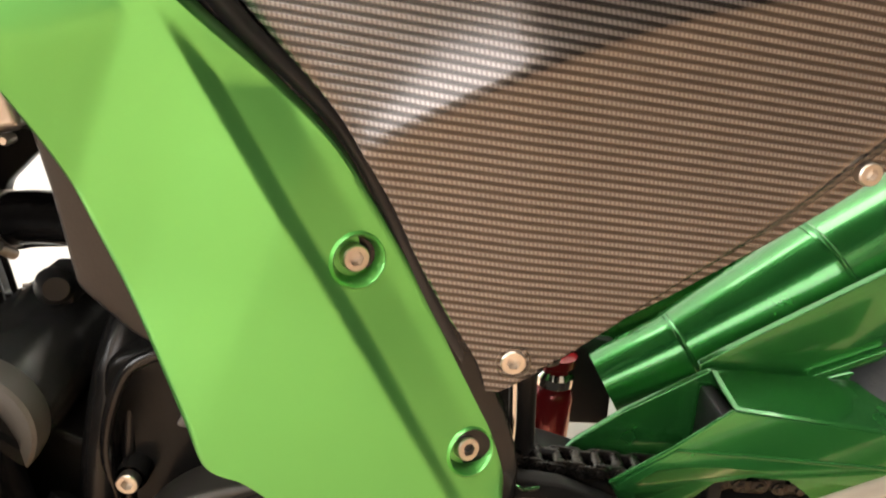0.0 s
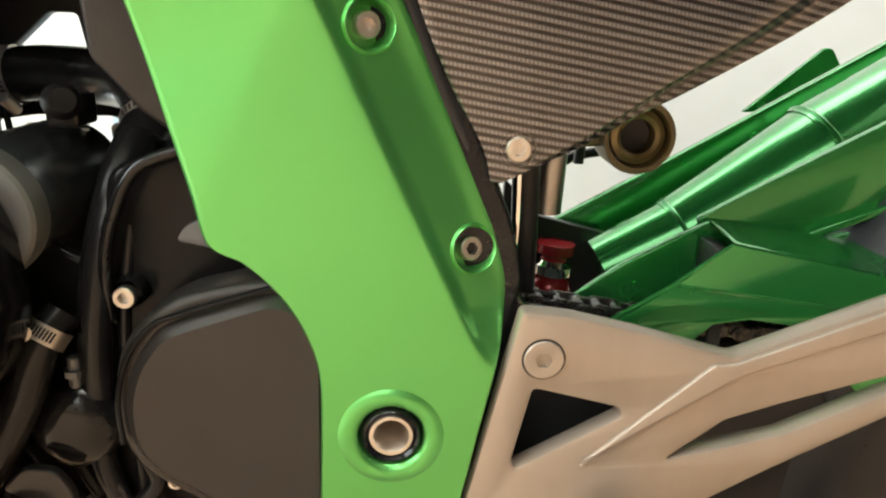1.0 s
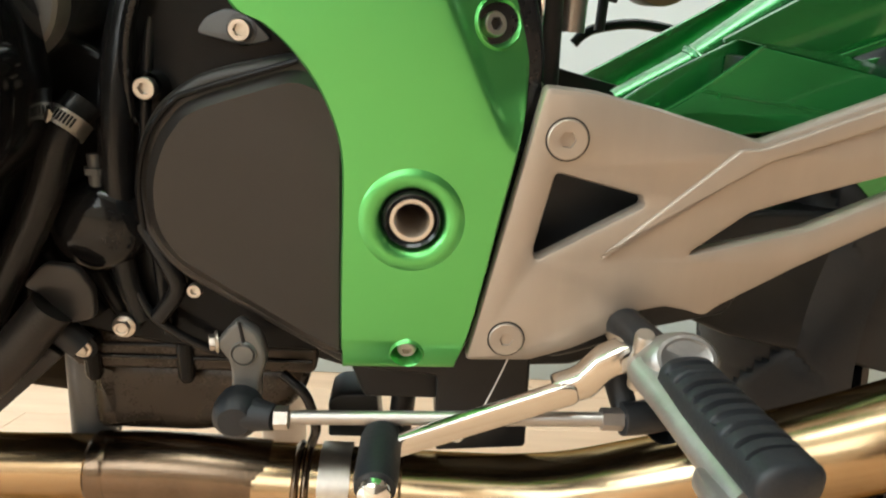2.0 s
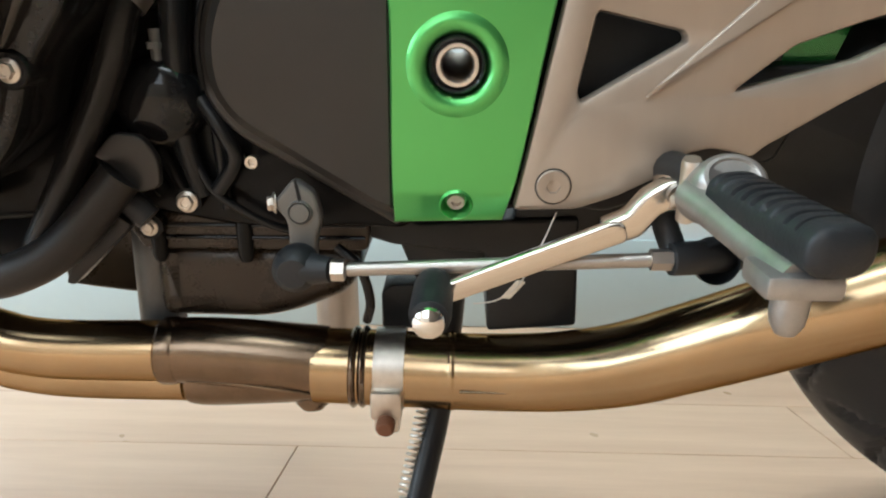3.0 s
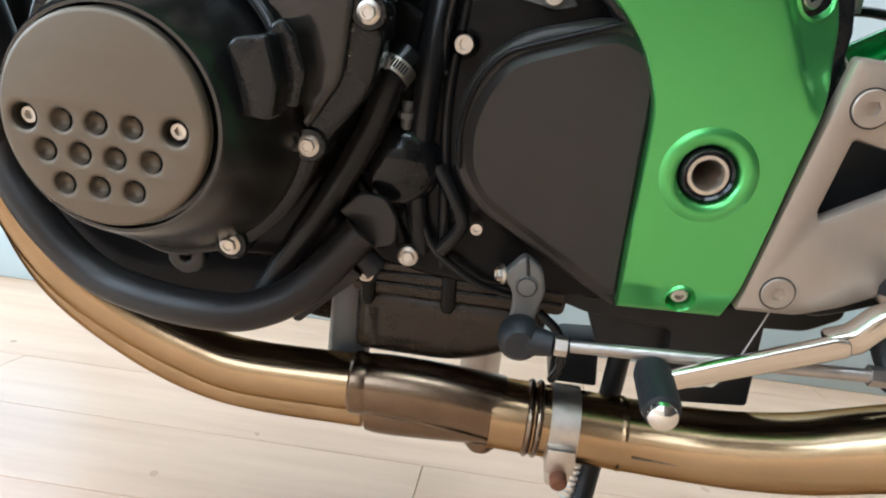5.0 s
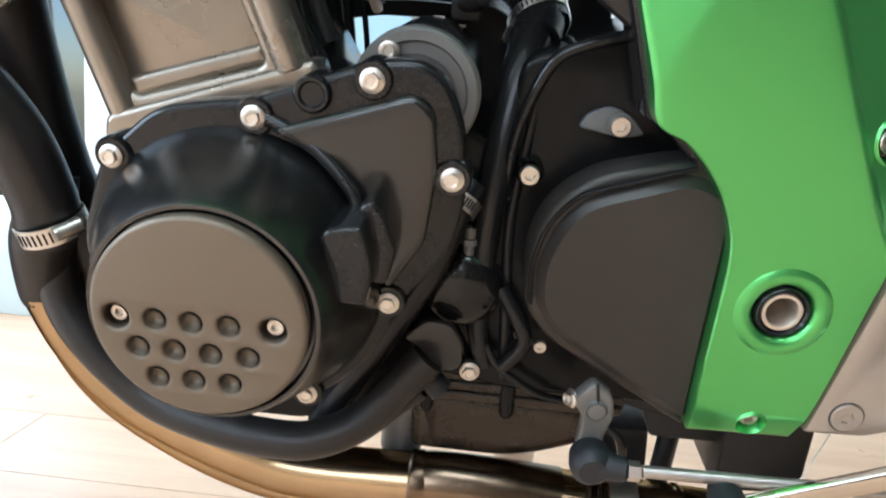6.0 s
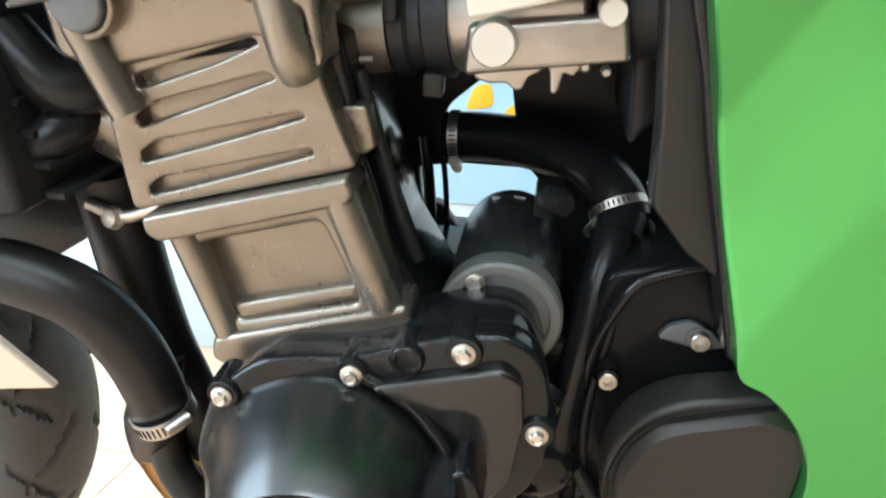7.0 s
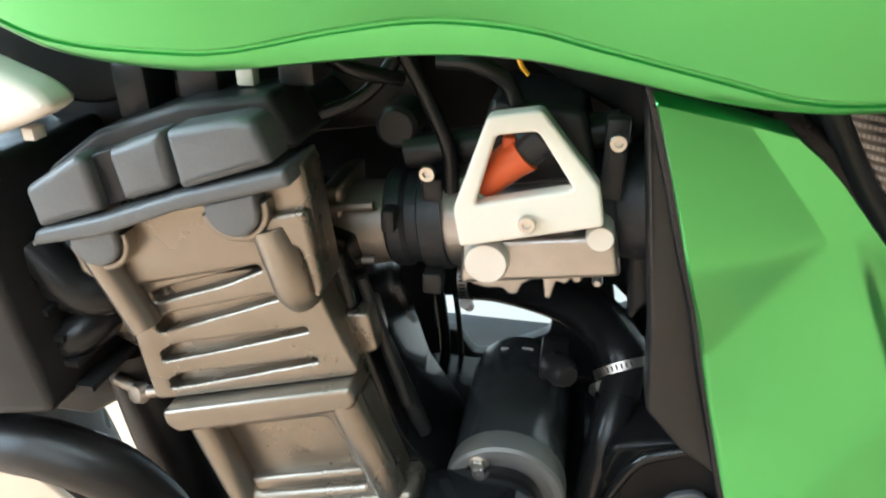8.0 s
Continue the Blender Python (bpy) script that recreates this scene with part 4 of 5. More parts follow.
coll = part("collector", join(tube([(-.216, .071, .1825), (-.195, .072, .1825), (-.150, .074, .1790), (-.100, .077, .1720)], .025, 28, radii=(.0245, .0275)),
                              tube([(-.210, .092, .1478), (-.195, .091, .1485), (-.155, .087, .1545), (-.105, .080, .1640)], .0215, 24, radii=(.0208, .025))), M_PIPE_BROWN, bike, "heat-browned welded exhaust collector")
part("weld_bead", tube([(-.200, .0545, .1655), (-.170, .0535, .1650), (-.130, .0530, .1600), (-.104, .0555, .1545)], .0018, 8), M_PIPE_BROWN, coll)
part("weld_bead", tube([(-.2120, .0560, .1860), (-.180, .0550, .1860), (-.140, .0530, .1840), (-.104, .0520, .1825)], .0016, 8), M_PIPE_BROWN, coll)
part("collar", lathe([(.0240, 0), (.0258, .002), (.0258, .010), (.0246, .014)], (-.222, .071, .1825), (1, 0, 0), 36), M_PIPE_BROWN, coll)
mid_path = [(-.106, .076, .1695), (-.05, .075, .1680), (-.0018, .073, .1672), (.0478, .065, .1712), (.086, .052, .1805), (.1205, .037, .1948), (.1515, .022, .2135), (.1796, .008, .2316), (.2058, -.004, .2485), (.26, -.022, .279), (.36, -.03, .324)]
mid = part("mid_pipe", tube(mid_path, .0300, 36, radii=(.0288, .0300)), M_PIPE, bike, "gold-tinted steel exhaust mid pipe")
for x in (-.079, -.072):
    part("pipe_ring", lathe([(.0288, 0), (.0305, .001), (.0318, .003), (.0305, .005), (.0288, .006)], (x, .0755, .1690), (1, 0, -.03), 40), M_PIPE_BROWN, mid)
part("weld_ring", lathe([(.0288, 0), (.0298, .0018), (.0302, .0035), (.0298, .0052), (.0288, .007)], (-.0055, .0733, .1672), (1, 0, 0), 40), M_PIPE, mid)
part("exhaust_clamp", lathe([(.0296, 0), (.0312, 0), (.0312, .0225), (.0296, .0225)], (-.0600, .0752, .1688), (1, 0, -.02), 44), M_ZINC, mid, "steel exhaust clamp")
ear = part("clamp_ear", join(block(-.0610, -.0380, .036, .058, .1450, .168, .003), block(-.0590, -.0400, .038, .060, .1330, .1490, .003)), M_ZINC, mid, "steel clamp ear")
part("clamp_bolt", join(lathe([(.0068, 0), (.0068, -.008), (.005, -.0105), (0, -.011)], (-.0495, .0365, .1440), n=20), lathe([(.0066, 0), (.0066, -.006), (0, -.006)], (-.0495, .050, .1345), (0, 0, 1), 6)), M_RUST, ear, "rusty clamp bolt")
# Thin dark bar painted in for a reflected line along the pipe.
part("reflection_streak", tube([(.004, .0424, .1665), (.030, .0396, .1680), (.052, .0350, .1700), (.082, .0250, .1765)], .0009, 6), M_PIPE_BROWN, mid, "dark reflection streak laid on the pipe")
part("heat_shield_edge", tube([(.190, .006, .2120), (.222, -.006, .2330), (.275, -.020, .2590)], .0016, 8), M_CHROME, mid)
part("hanger_stub", lathe([(.014, 0), (.013, .008), (.008, .013), (0, .014)], (-.112, .080, .142), (0, -.3, -1), 18), M_PIPE_BROWN, coll)

# ---------------------------------------------------------------- side stand
stand = part("side_stand", join(tube([(.002, .135, .240), (-.010, .112, .125), (-.024, .074, .068), (-.035, .048, .030)], .0110, 16, flat=0.8),
                                block(-.062, -.012, .020, .066, .0235, .035, .004)), M_BLACK, bike, "black steel side stand")


def coil(a, b, r, wire, turns, n=10):
    a, b = Vector(a), Vector(b)
    d = (b - a).normalized()
    s = d.orthogonal().normalized()
    t = d.cross(s)
    return tube([a.lerp(b, i / (turns * n)) + (s * math.cos(2 * math.pi * i / n) + t * math.sin(2 * math.pi * i / n)) * r for i in range(turns * n + 1)], wire, 6, 1)


part("stand_spring", coil((-.016, .118, .160), (-.040, .070, .052), .0050, .0013, 24), M_ZINC, stand, "steel return spring")

# ---------------------------------------------------------------- cylinder block and head
cyl = part("cylinder_block", join(prism([fillet([(-.4030, .4740), (-.2860, .5140), (-.3150, .5900), (-.4330, .5560)], .006),
                                         fillet([(-.4103, .548), (-.3344, .5710), (-.3120, .520), (-.3912, .4960)], .006)], .004, .05, .005, 3),
                                  prism([fillet([(-.412, .555), (-.330, .58), (-.308, .515), (-.395, .485)], .003)], .016, .03, .002),
                                  prism([fillet([(-.4400, .5650), (-.3165, .6020), (-.3130, .5930), (-.3160, .5860), (-.4310, .5500), (-.4390, .5550)], .003)], -.004, .030, .003, 3),
                                  prism([fillet([(-.4060, .4850), (-.2830, .5260), (-.2780, .5140), (-.2880, .5050), (-.3960, .4640), (-.4080, .4700)], .005)], -.002, .030, .004, 3)), M_HEAD, bike, "titanium-grey painted cylinder block")
part("corner_rib", tube([(-.4210, .008, .5560), (-.3960, .008, .4810)], .0095, 14), M_HEAD, cyl)
part("corner_rib", tube([(-.3230, .006, .5880), (-.2960, .006, .5190)], .0105, 14), M_HEAD, cyl)
part("window_sill", prism([fillet([(-.3950, .5060), (-.3150, .5310), (-.3110, .5205), (-.3915, .4935)], .003)], .008, .02, .004, 3), M_HEAD, cyl)
head_top = fillet([(-.4520, .6470), (-.3640, .6720), (-.3270, .6600), (-.3350, .7330), (-.4830, .6920), (-.4770, .6540), (-.4600, .6480)], .005)
SLOTS = [[(-.4376, .6440), (-.4300, .6478), (-.3688, .6700), (-.3650, .6672), (-.3895, .6550), (-.4352, .6378)], [(-.4401, .6222), (-.4291, .6312), (-.3625, .6522), (-.3569, .6497), (-.3850, .6378), (-.4374, .6165)],
         [(-.4402, .6016), (-.4294, .6094), (-.3441, .6326), (-.3420, .6298), (-.3885, .6128), (-.4397, .5950)], [(-.4384, .5807), (-.4296, .5874), (-.3390, .6128), (-.3378, .6094), (-.3877, .5918), (-.4377, .5748)]]
head = part("cylinder_head", prism([head_top], .003, .030, .004, 3), M_HEAD, bike, "titanium-grey painted cylinder head with cooling fins")
part("finned_wall", prism([fillet([(-.4500, .5640), (-.3130, .6040), (-.3200, .6210), (-.3310, .6480), (-.3380, .6760), (-.3600, .6800), (-.4600, .6500), (-.4560, .6200)], .006)] + [fillet(q, .0022, 3) for q in SLOTS], .007, .030, .0022, 3), M_HEAD, head)
part("slot_floor", prism([fillet([(-.4500, .5680), (-.3200, .6040), (-.3400, .6700), (-.4560, .6450)], .003)], .0155, .020, .001), M_HEAD, head)
part("bolt_column", tube([(-.3540, .005, .6960), (-.3505, .004, .6850), (-.3450, .004, .6640), (-.3430, .009, .6550)], .0125, 18, 4), M_HEAD, head)
part("column_step", prism([fillet([(-.3700, .7000), (-.3330, .7100), (-.3270, .6640), (-.3310, .6580), (-.3380, .6880), (-.3680, .6880)], .004)], -.003, .010, .003, 2), M_HEAD, head)
part("bolt_column", tube([(-.4640, .002, .6800), (-.4400, .002, .6250)], .0095, 16), M_HEAD, head)
for cx, cz, r in ((-.3700, .7090, .0150), (-.4535, .6835, .0150)):
    low = [(cx + r * math.cos(a), cz + r * math.sin(a)) for a in [math.pi * (1.09 + i / 16) for i in range(17)]]
    rim = [(cx + (r + .0042) * math.cos(a), cz + (r + .0042) * math.sin(a)) for a in [math.pi * (2.09 - i / 16) for i in range(17)]]
    part("cam_arch", prism([low + rim], -.006, .02, .0016), M_HEAD, head)
    part("cam_plug", prism([low + [(cx + r * .95, cz + .011), (cx - r * .95, cz + .002)]], -.0095, .02, .0022, 3), M_VALVE, head, "slate grey half-round cam plug")
part("exhaust_flange", tube([(-.4800, .05, .6060), (-.4500, .05, .5900), (-.4420, .05, .5700)], .024, 20), M_HEAD, head)
part("sensor_plug", lathe([(.011, 0), (.012, .004), (.011, .012), (0, .013)], (-.4960, .030, .6180), (-.2, -1, .0), 24), M_VALVE, head, "round grey plug")
part("rear_boss", prism([fillet([(-.3290, .6330), (-.3120, .6350), (-.3070, .6100), (-.3210, .6030)], .003)], .024, .05, .002), M_HEAD, head)
gasket = prism([fillet([(-.4898, .6785), (-.4459, .6885), (-.3996, .7066), (-.3353, .7254), (-.3373, .7345), (-.3978, .7165), (-.4430, .7000), (-.4853, .6880)], .002)], -.012, .030, .0025)
valve = part("valve_cover", gasket, M_VALVE, bike, "slate grey cam cover")
for q, y in (([(-.4868, .7120), (-.4520, .7325), (-.4465, .7300), (-.4430, .7025), (-.4840, .6885)], -.010), ([(-.4330, .7362), (-.4010, .7482), (-.3990, .7185), (-.4290, .7085)], -.009),
             ([(-.3968, .7496), (-.3580, .7580), (-.3500, .7570), (-.3425, .7365), (-.3935, .7190)], -.0125)):
    part("cover_pad", prism([fillet(q, .004)], y, .028, .0045, 3), M_VALVE, valve)
# Black fill puts the shade of the recess between two pads into colour.
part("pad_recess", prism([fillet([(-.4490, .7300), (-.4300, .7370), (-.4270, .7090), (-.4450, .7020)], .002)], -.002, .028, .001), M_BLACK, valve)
part("cover_shoulder", prism([fillet([(-.486, .716), (-.450, .7400), (-.400, .7570), (-.350, .7650), (-.338, .738), (-.40, .72), (-.48, .69)], .004)], .008, .05, .004), M_BLACK, valve, "black upper edge of the cam cover")
# Black sheet added to keep the gap behind the cam cover dark.
part("baffle", prism([fillet([(-.56, .715), (-.50, .695), (-.30, .725), (-.30, .84), (-.56, .87)], .004)], .105, .115, .002), M_BLACK, valve, "black filler panel added behind the cam cover")
part("white_plug", block(-.3765, -.3670, .028, .036, .7625, .7720, .001), M_WHITE, valve)
part("cover_body", prism([fillet([(-.478, .700), (-.337, .738), (-.352, .752), (-.40, .742), (-.468, .718)], .004)], .029, .24, .004), M_BLACK, valve, "black rear of the cam cover")
for x, z, w in ((-.400, .765, .012), (-.345, .775, .010), (-.44, .752, .010)):
    part("coil_cap", block(x - w, x + w, .03, .06, z - .012, z + .02, .003), M_BLACK, valve)
part("white_plug", block(-.487, -.480, .0, .01, .735, .742, .001), M_WHITE, valve)
wall = part("rear_wall", prism([fillet([(-.327, .670), (-.316, .61), (-.296, .545), (-.265, .495), (-.33, .49), (-.425, .50), (-.450, .57), (-.46, .64), (-.40, .69)], .003)], .028, .12, .004), M_GLOSS, cyl, "black rear wall of the cylinders")
for p, q, r in (((-.312, .05, .60), (-.286, .05, .53), .006), ((-.320, .04, .65), (-.294, .04, .56), .004)):
    part("rib", tube([p, q], r, 10), M_BLACK, wall)

# ---------------------------------------------------------------- starter motor
starter = part("starter_motor", lathe([(.0365, .125), (.0378, .115), (.0378, .012), (.0365, .008), (.0, .008)], (-.2290, .031, .5060), n=48), M_BARREL, bike, "black starter motor with a grey end cap")
part("end_cap", lathe([(.0385, .014), (.0392, .008), (.0388, -.002), (.0370, -.004), (.0315, -.004), (.0300, -.001), (.020, -.001), (.0, .001)], (-.2290, .031, .5060), n=48), M_CAP, starter, "satin grey end cap")
placed("hex_bolt", HEX_BOLT, starter, (-.2460, .0285, .5300), "zinc flanged hexagon bolt")
for a in (60, 85, 110):
    part("label_mark", block(-.2290 + .0375 * math.cos(radians(a)) - .004, -.2290 + .0375 * math.cos(radians(a)) + .004, .138, .1395, .5060 + .0378 * math.sin(radians(a)) - .001, .5060 + .0378 * math.sin(radians(a)) + .0006, 0), M_SILVER, starter)
part("starter_terminal", join(lathe([(.010, 0), (.011, .012), (.007, .02), (0, .02)], (-.205, .100, .560), (.6, -1, .2), 18), block(-.215, -.195, .10, .13, .545, .565, .003)), M_BLACK, starter)

# ---------------------------------------------------------------- intake: ports, boots, throttle body
port = part("intake_port", lathe([(.024, 0), (.0285, .006), (.0275, .012), (.0265, .030), (.0255, .042)], (-.352, .082, .6630), (1, 0, .12), 36), M_PORT, bike, "brown-grey cast intake port")
part("port_rib", tube([(-.346, .056, .6850), (-.316, .0575, .6885)], .0028, 8), M_PORT, port)
part("port_rib", tube([(-.346, .055, .6500), (-.316, .0560, .6535)], .0026, 8), M_PORT, port)
part("port_flange", prism([fillet([(-.349, .696), (-.336, .698), (-.336, .630), (-.349, .628)], .003)], .058, .11, .003), M_PORT, port)
part("port_lug", block(-.3095, -.3010, .047, .060, .6760, .6900, .002), M_BLACK, port)
boot = part("intake_boot", lathe([(.029, 0), (.031, .002), (.031, .010), (.0285, .013), (.0290, .020), (.0335, .022), (.0335, .036), (.0305, .038), (.030, .048), (.028, .05)], (-.3100, .085, .6700), (1, 0, .12), 40), M_RUBBER, bike, "black rubber intake boot with clamp bands")
for y, z in ((.062, .700), (.060, .640)):
    part("boot_lug", block(-.287, -.275, y - .006, y + .008, z - .006, z + .008, .002), M_BLACK, boot)
placed("cap_bolt", SMALL_CAP, boot, (-.2820, .052, .7135), "zinc clamp screw")
throttle = part("throttle_body", join(lathe([(.0290, 0), (.0310, .003), (.0310, .060), (.0320, .062), (.0320, .074), (.030, .076)], (-.2740, .080, .6760), (1, 0, .16), 40),
                                      prism([fillet([(-.2620, .6510), (-.1730, .6650), (-.1780, .6900), (-.2610, .6790)], .004)], .040, .075, .004, 3)), M_ALU, bike, "silver cast throttle body")
part("shaft_cap", lathe([(.0125, .02), (.0125, -.002), (.0112, -.0045), (0, -.0045)], (-.2460, .036, .6705), n=32), M_SILVER, throttle, "round silver cap")
part("shaft_cap", lathe([(.0075, .02), (.0075, -.002), (.0066, -.0035), (0, -.0035)], (-.1865, .036, .6905), n=28), M_SILVER, throttle, "round silver cap")
part("jagged_casting", prism([fillet([(-.2600, .6700), (-.2560, .6490), (-.2480, .6470), (-.2380, .6480), (-.2335, .6440), (-.2290, .6450), (-.2265, .6520), (-.2202, .6555), (-.2180, .6600),
                                      (-.2150, .6560), (-.2135, .6440), (-.2100, .6440), (-.2075, .6560), (-.2026, .6540), (-.1969, .6610), (-.1900, .6640), (-.1880, .6760)], .0015, 3)], .046, .060, .0015), M_ALU, throttle)
for x, z, r in ((-.1965, .6600, .0034), (-.1850, .6580, .0030)):
    part("stud", lathe([(r, 0), (r, -.006), (r * .6, -.008), (0, -.008)], (x, .052, z), n=14), M_ALU, throttle)
rear_boot = part("airbox_boot", lathe([(.029, 0), (.0325, .002), (.0325, .016), (.0310, .018), (.033, .024), (.036, .05), (.034, .055)], (-.1950, .082, .6880), (1, 0, .18), 40), M_RUBBER, bike, "black rubber airbox boot")
part("band_lug", block(-.1890, -.1770, .048, .060, .706, .750, .002), M_BLACK, rear_boot)
placed("cap_bolt", SMALL_CAP, rear_boot, (-.1825, .047, .7390), "zinc clamp screw")
guard_out = fillet([(-.2460, .7568), (-.2203, .7614), (-.1899, .7248), (-.1858, .7040), (-.2588, .6856), (-.2626, .7071)], .003)
guard_in = fillet([(-.2416, .7477), (-.2216, .7508), (-.2021, .7225), (-.2513, .7102)], .003)
guard = part("injector_guard", prism([[(x, z - .0015) for x, z in guard_out], [(x, z - .0015) for x, z in guard_in]], .022, .034, .002, 3), M_WHITE, bike, "off-white triangular metal guard")
placed("cap_bolt", SMALL_CAP, guard, (-.2240, .0215, .7020), "zinc socket-head bolt")
inj = part("connector", join(tube([(-.2500, .042, .7120), (-.2380, .040, .7250), (-.2290, .040, .7330)], .0095, 14, radii=(.0085, .0110)), block(-.2400, -.2330, .034, .046, .728, .742, .002)), M_ORANGE, bike, "orange-red injector connector")
part("connector_plug", tube([(-.2290, .042, .7330), (-.2200, .042, .7420)], .0105, 12), M_BLACK, inj)
part("fuel_rail", join(prism([fillet([(-.262, .705), (-.190, .715), (-.200, .752), (-.248, .757)], .004)], .052, .12, .004), tube([(-.30, .08, .715), (-.18, .075, .738)], .010, 14)), M_BLACK, bike, "black fuel rail")
part("right_side_case", block(-.36, -.10, .30, .37, .32, .425, .01), M_BLACK, bike, "black engine casing on the far side")
part("vacuum_cap", lathe([(.0125, .03), (.0125, -.002), (.010, -.005), (0, -.005)], (-.3060, .080, .7300), n=24), M_BLACK, bike, "round black rubber cap")
for p in ([(-.30, .05, .79), (-.285, .06, .755), (-.272, .06, .725), (-.270, .06, .70)], [(-.275, .05, .775), (-.255, .045, .775), (-.240, .05, .765), (-.235, .05, .755)], [(-.36, .06, .79), (-.325, .05, .77), (-.30, .07, .76)],
          [(-.35, .05, .74), (-.32, .06, .752), (-.30, .07, .775)]):
    part("cable", tube(p, .0045, 10), M_HOSE, bike, "thin black cable")
part("cable", tube([(-.2360, .04, .790), (-.2330, .038, .778), (-.2290, .04, .772)], .0012, 6), M_YELLOW, bike, "thin yellow wire")
part("airbox", prism([fillet([(-.42, .80), (-.15, .80), (-.145, .62), (-.16, .60), (-.165, .66), (-.175, .735), (-.25, .775), (-.33, .775), (-.42, .775)], .006)], .10, .24, .004), M_BLACK, bike, "black plastic airbox")
part("airbox_base", prism([fillet([(-.46, .80), (-.12, .80), (-.09, .60), (-.09, .46), (-.20, .46), (-.40, .46), (-.43, .60), (-.45, .64)], .004),
                           fillet([(-.299, .568), (-.2915, .587), (-.264, .612), (-.243, .612), (-.235, .568)], .004), fillet([(-.316, .530), (-.280, .536), (-.2214, .537), (-.210, .525), (-.212, .505), (-.2630, .476), (-.2790, .474), (-.296, .498), (-.313, .496)], .005),
                           fillet([(-.163, .560), (-.143, .541), (-.158, .534)], .003)], .222, .236, .002), M_BLACK, bike, "black plastic airbox base")
for pts, r in (([(-.1385, .150, .560), (-.1353, .140, .5462), (-.1390, .138, .5280), (-.1267, .140, .5130)], .0042),):
    part("silver_pipe", tube(pts, r, 12), M_CHROME, bike, "thin bright metal pipe")
for x, r in ((-.3030, .0050), (-.2890, .0024)):
    part("wiring", tube([(x - .006, .20, .565), (x, .198, .525), (x + .004, .200, .470)], r, 10), M_HOSE, bike, "black wiring behind the starter")
part("inner_panel", prism([fillet([(-.1750, .775), (-.1450, .72), (-.1180, .60), (-.0960, .545), (-.1020, .548), (-.1290, .566), (-.1520, .592), (-.1560, .64)], .004)], .022, .050, .003), M_HEADER, bike, "dark bronze plastic inner panel")

# ---------------------------------------------------------------- fuel tank
EDGE = [(-.62, .880), (-.52, .842), (-.439, .8034), (-.4078, .7919), (-.3651, .7878), (-.3355, .7889), (-.293, .7942), (-.2577, .7975), (-.2242, .7972), (-.1978, .7932),
        (-.1581, .7859), (-.1296, .7833), (-.0999, .7847), (-.04, .793), (.06, .82), (.14, .85)]
CREASE = [.005, .005, .0056, .0065, .0080, .0082, .0115, .0130, .0115, .0098, .0084, .0052, .0048, .006, .008, .008]


def tank_skin():
    e = spline([(x, 0, z) for x, z in EDGE], 8)
    c = spline([(h, 0, 0) for h in CREASE], 8)
    bm = bmesh.new()
    rings = []
    for p, hh in zip(e, c):
        q = hh.x
        prof = [(.003, -.020), (0, -.0475), (.001, -.0500), (q * .5, -.0525), (q - .0010, -.0535), (q - .0003, -.0515), (q + .0006, -.0515), (q + .0016, -.0545), (.025, -.062), (.045, -.071),
                (.07, -.074), (.10, -.068), (.13, -.052), (.16, -.025), (.18, .02), (.188, .08), (.19, .13)]
        side = [(p.x, y, p.z + dz) for dz, y in prof]
        rings.append([bm.verts.new(v) for v in side + [(x, .26 - y, z) for x, y, z in side[-2::-1]]])
    for a, b in zip(rings, rings[1:]):
        for k in range(len(a) - 1):
            bm.faces.new((a[k], a[k + 1], b[k + 1], b[k]))
    return bm


part("fuel_tank", tank_skin(), M_GREEN, bike, "satin lime green fuel tank with a creased lower edge", 30)

# ---------------------------------------------------------------- swingarm, shock and chain
NEAR_Y, FAR_Y = .050, .092
sw = part("swingarm", prism([fillet([(.131, .4480), (.168, .4722), (.2005, .4985), (.300, .4808), (.56, .435), (.56, .35), (.30, .40), (.256, .437), (.243, .4475),
                                     (.219, .4505), (.196, .4468), (.185, .4360), (.14, .430)], .0012)], NEAR_Y, NEAR_Y + .004, .0008, 2), M_SWING, bike, "glossy metallic green swingarm")
part("lower_facet", slab([(.1325, NEAR_Y - .0030, .4476), (.1680, NEAR_Y - .0010, .4716), (.2787, NEAR_Y - .0010, .4588), (.56, NEAR_Y - .0010, .424), (.56, NEAR_Y + .001, .36), (.30, NEAR_Y + .001, .402),
                          (.256, NEAR_Y + .0005, .4385), (.243, NEAR_Y, .4488), (.219, NEAR_Y, .4518), (.196, NEAR_Y, .4482), (.185, NEAR_Y + .0005, .4374), (.142, NEAR_Y, .432)], .0012), M_SWING, sw)
part("crease", tube([(.1682, NEAR_Y - .0006, .4720), (.2787, NEAR_Y - .0006, .4592), (.56, NEAR_Y - .0006, .4244)], .0011, 8, 4), M_SWING, sw)
part("mouth_edge", tube([(.131, NEAR_Y + .001, .4480), (.150, NEAR_Y + .001, .4602), (.168, NEAR_Y + .001, .4724), (.185, NEAR_Y + .001, .4860), (.2005, NEAR_Y + .001, .4986)], .0014, 8, 6), M_SWING, sw)
part("top_facet", slab([(.2005, NEAR_Y, .4992), (.2026, FAR_Y, .5020), (.270, FAR_Y, .4956), (.330, FAR_Y, .4868), (.56, FAR_Y, .455), (.56, NEAR_Y, .4355), (.300, NEAR_Y, .4814)], .003), M_SWING, sw)
part("far_wall", prism([fillet([(.2026, .5012), (.1478, .4702), (.1180, .4480), (.112, .440), (.120, .400), (.56, .36), (.56, .45), (.330, .486), (.270, .4948)], .0015)], FAR_Y, FAR_Y + .005, .001), M_SWING, sw)
# The enclosed beam is dark inside; that shade is painted as black pieces.
part("dark_channel_floor", slab([(.140, .055, .428), (.140, .090, .424), (.30, .090, .424), (.30, .055, .428)], .002), M_BLACK, sw)
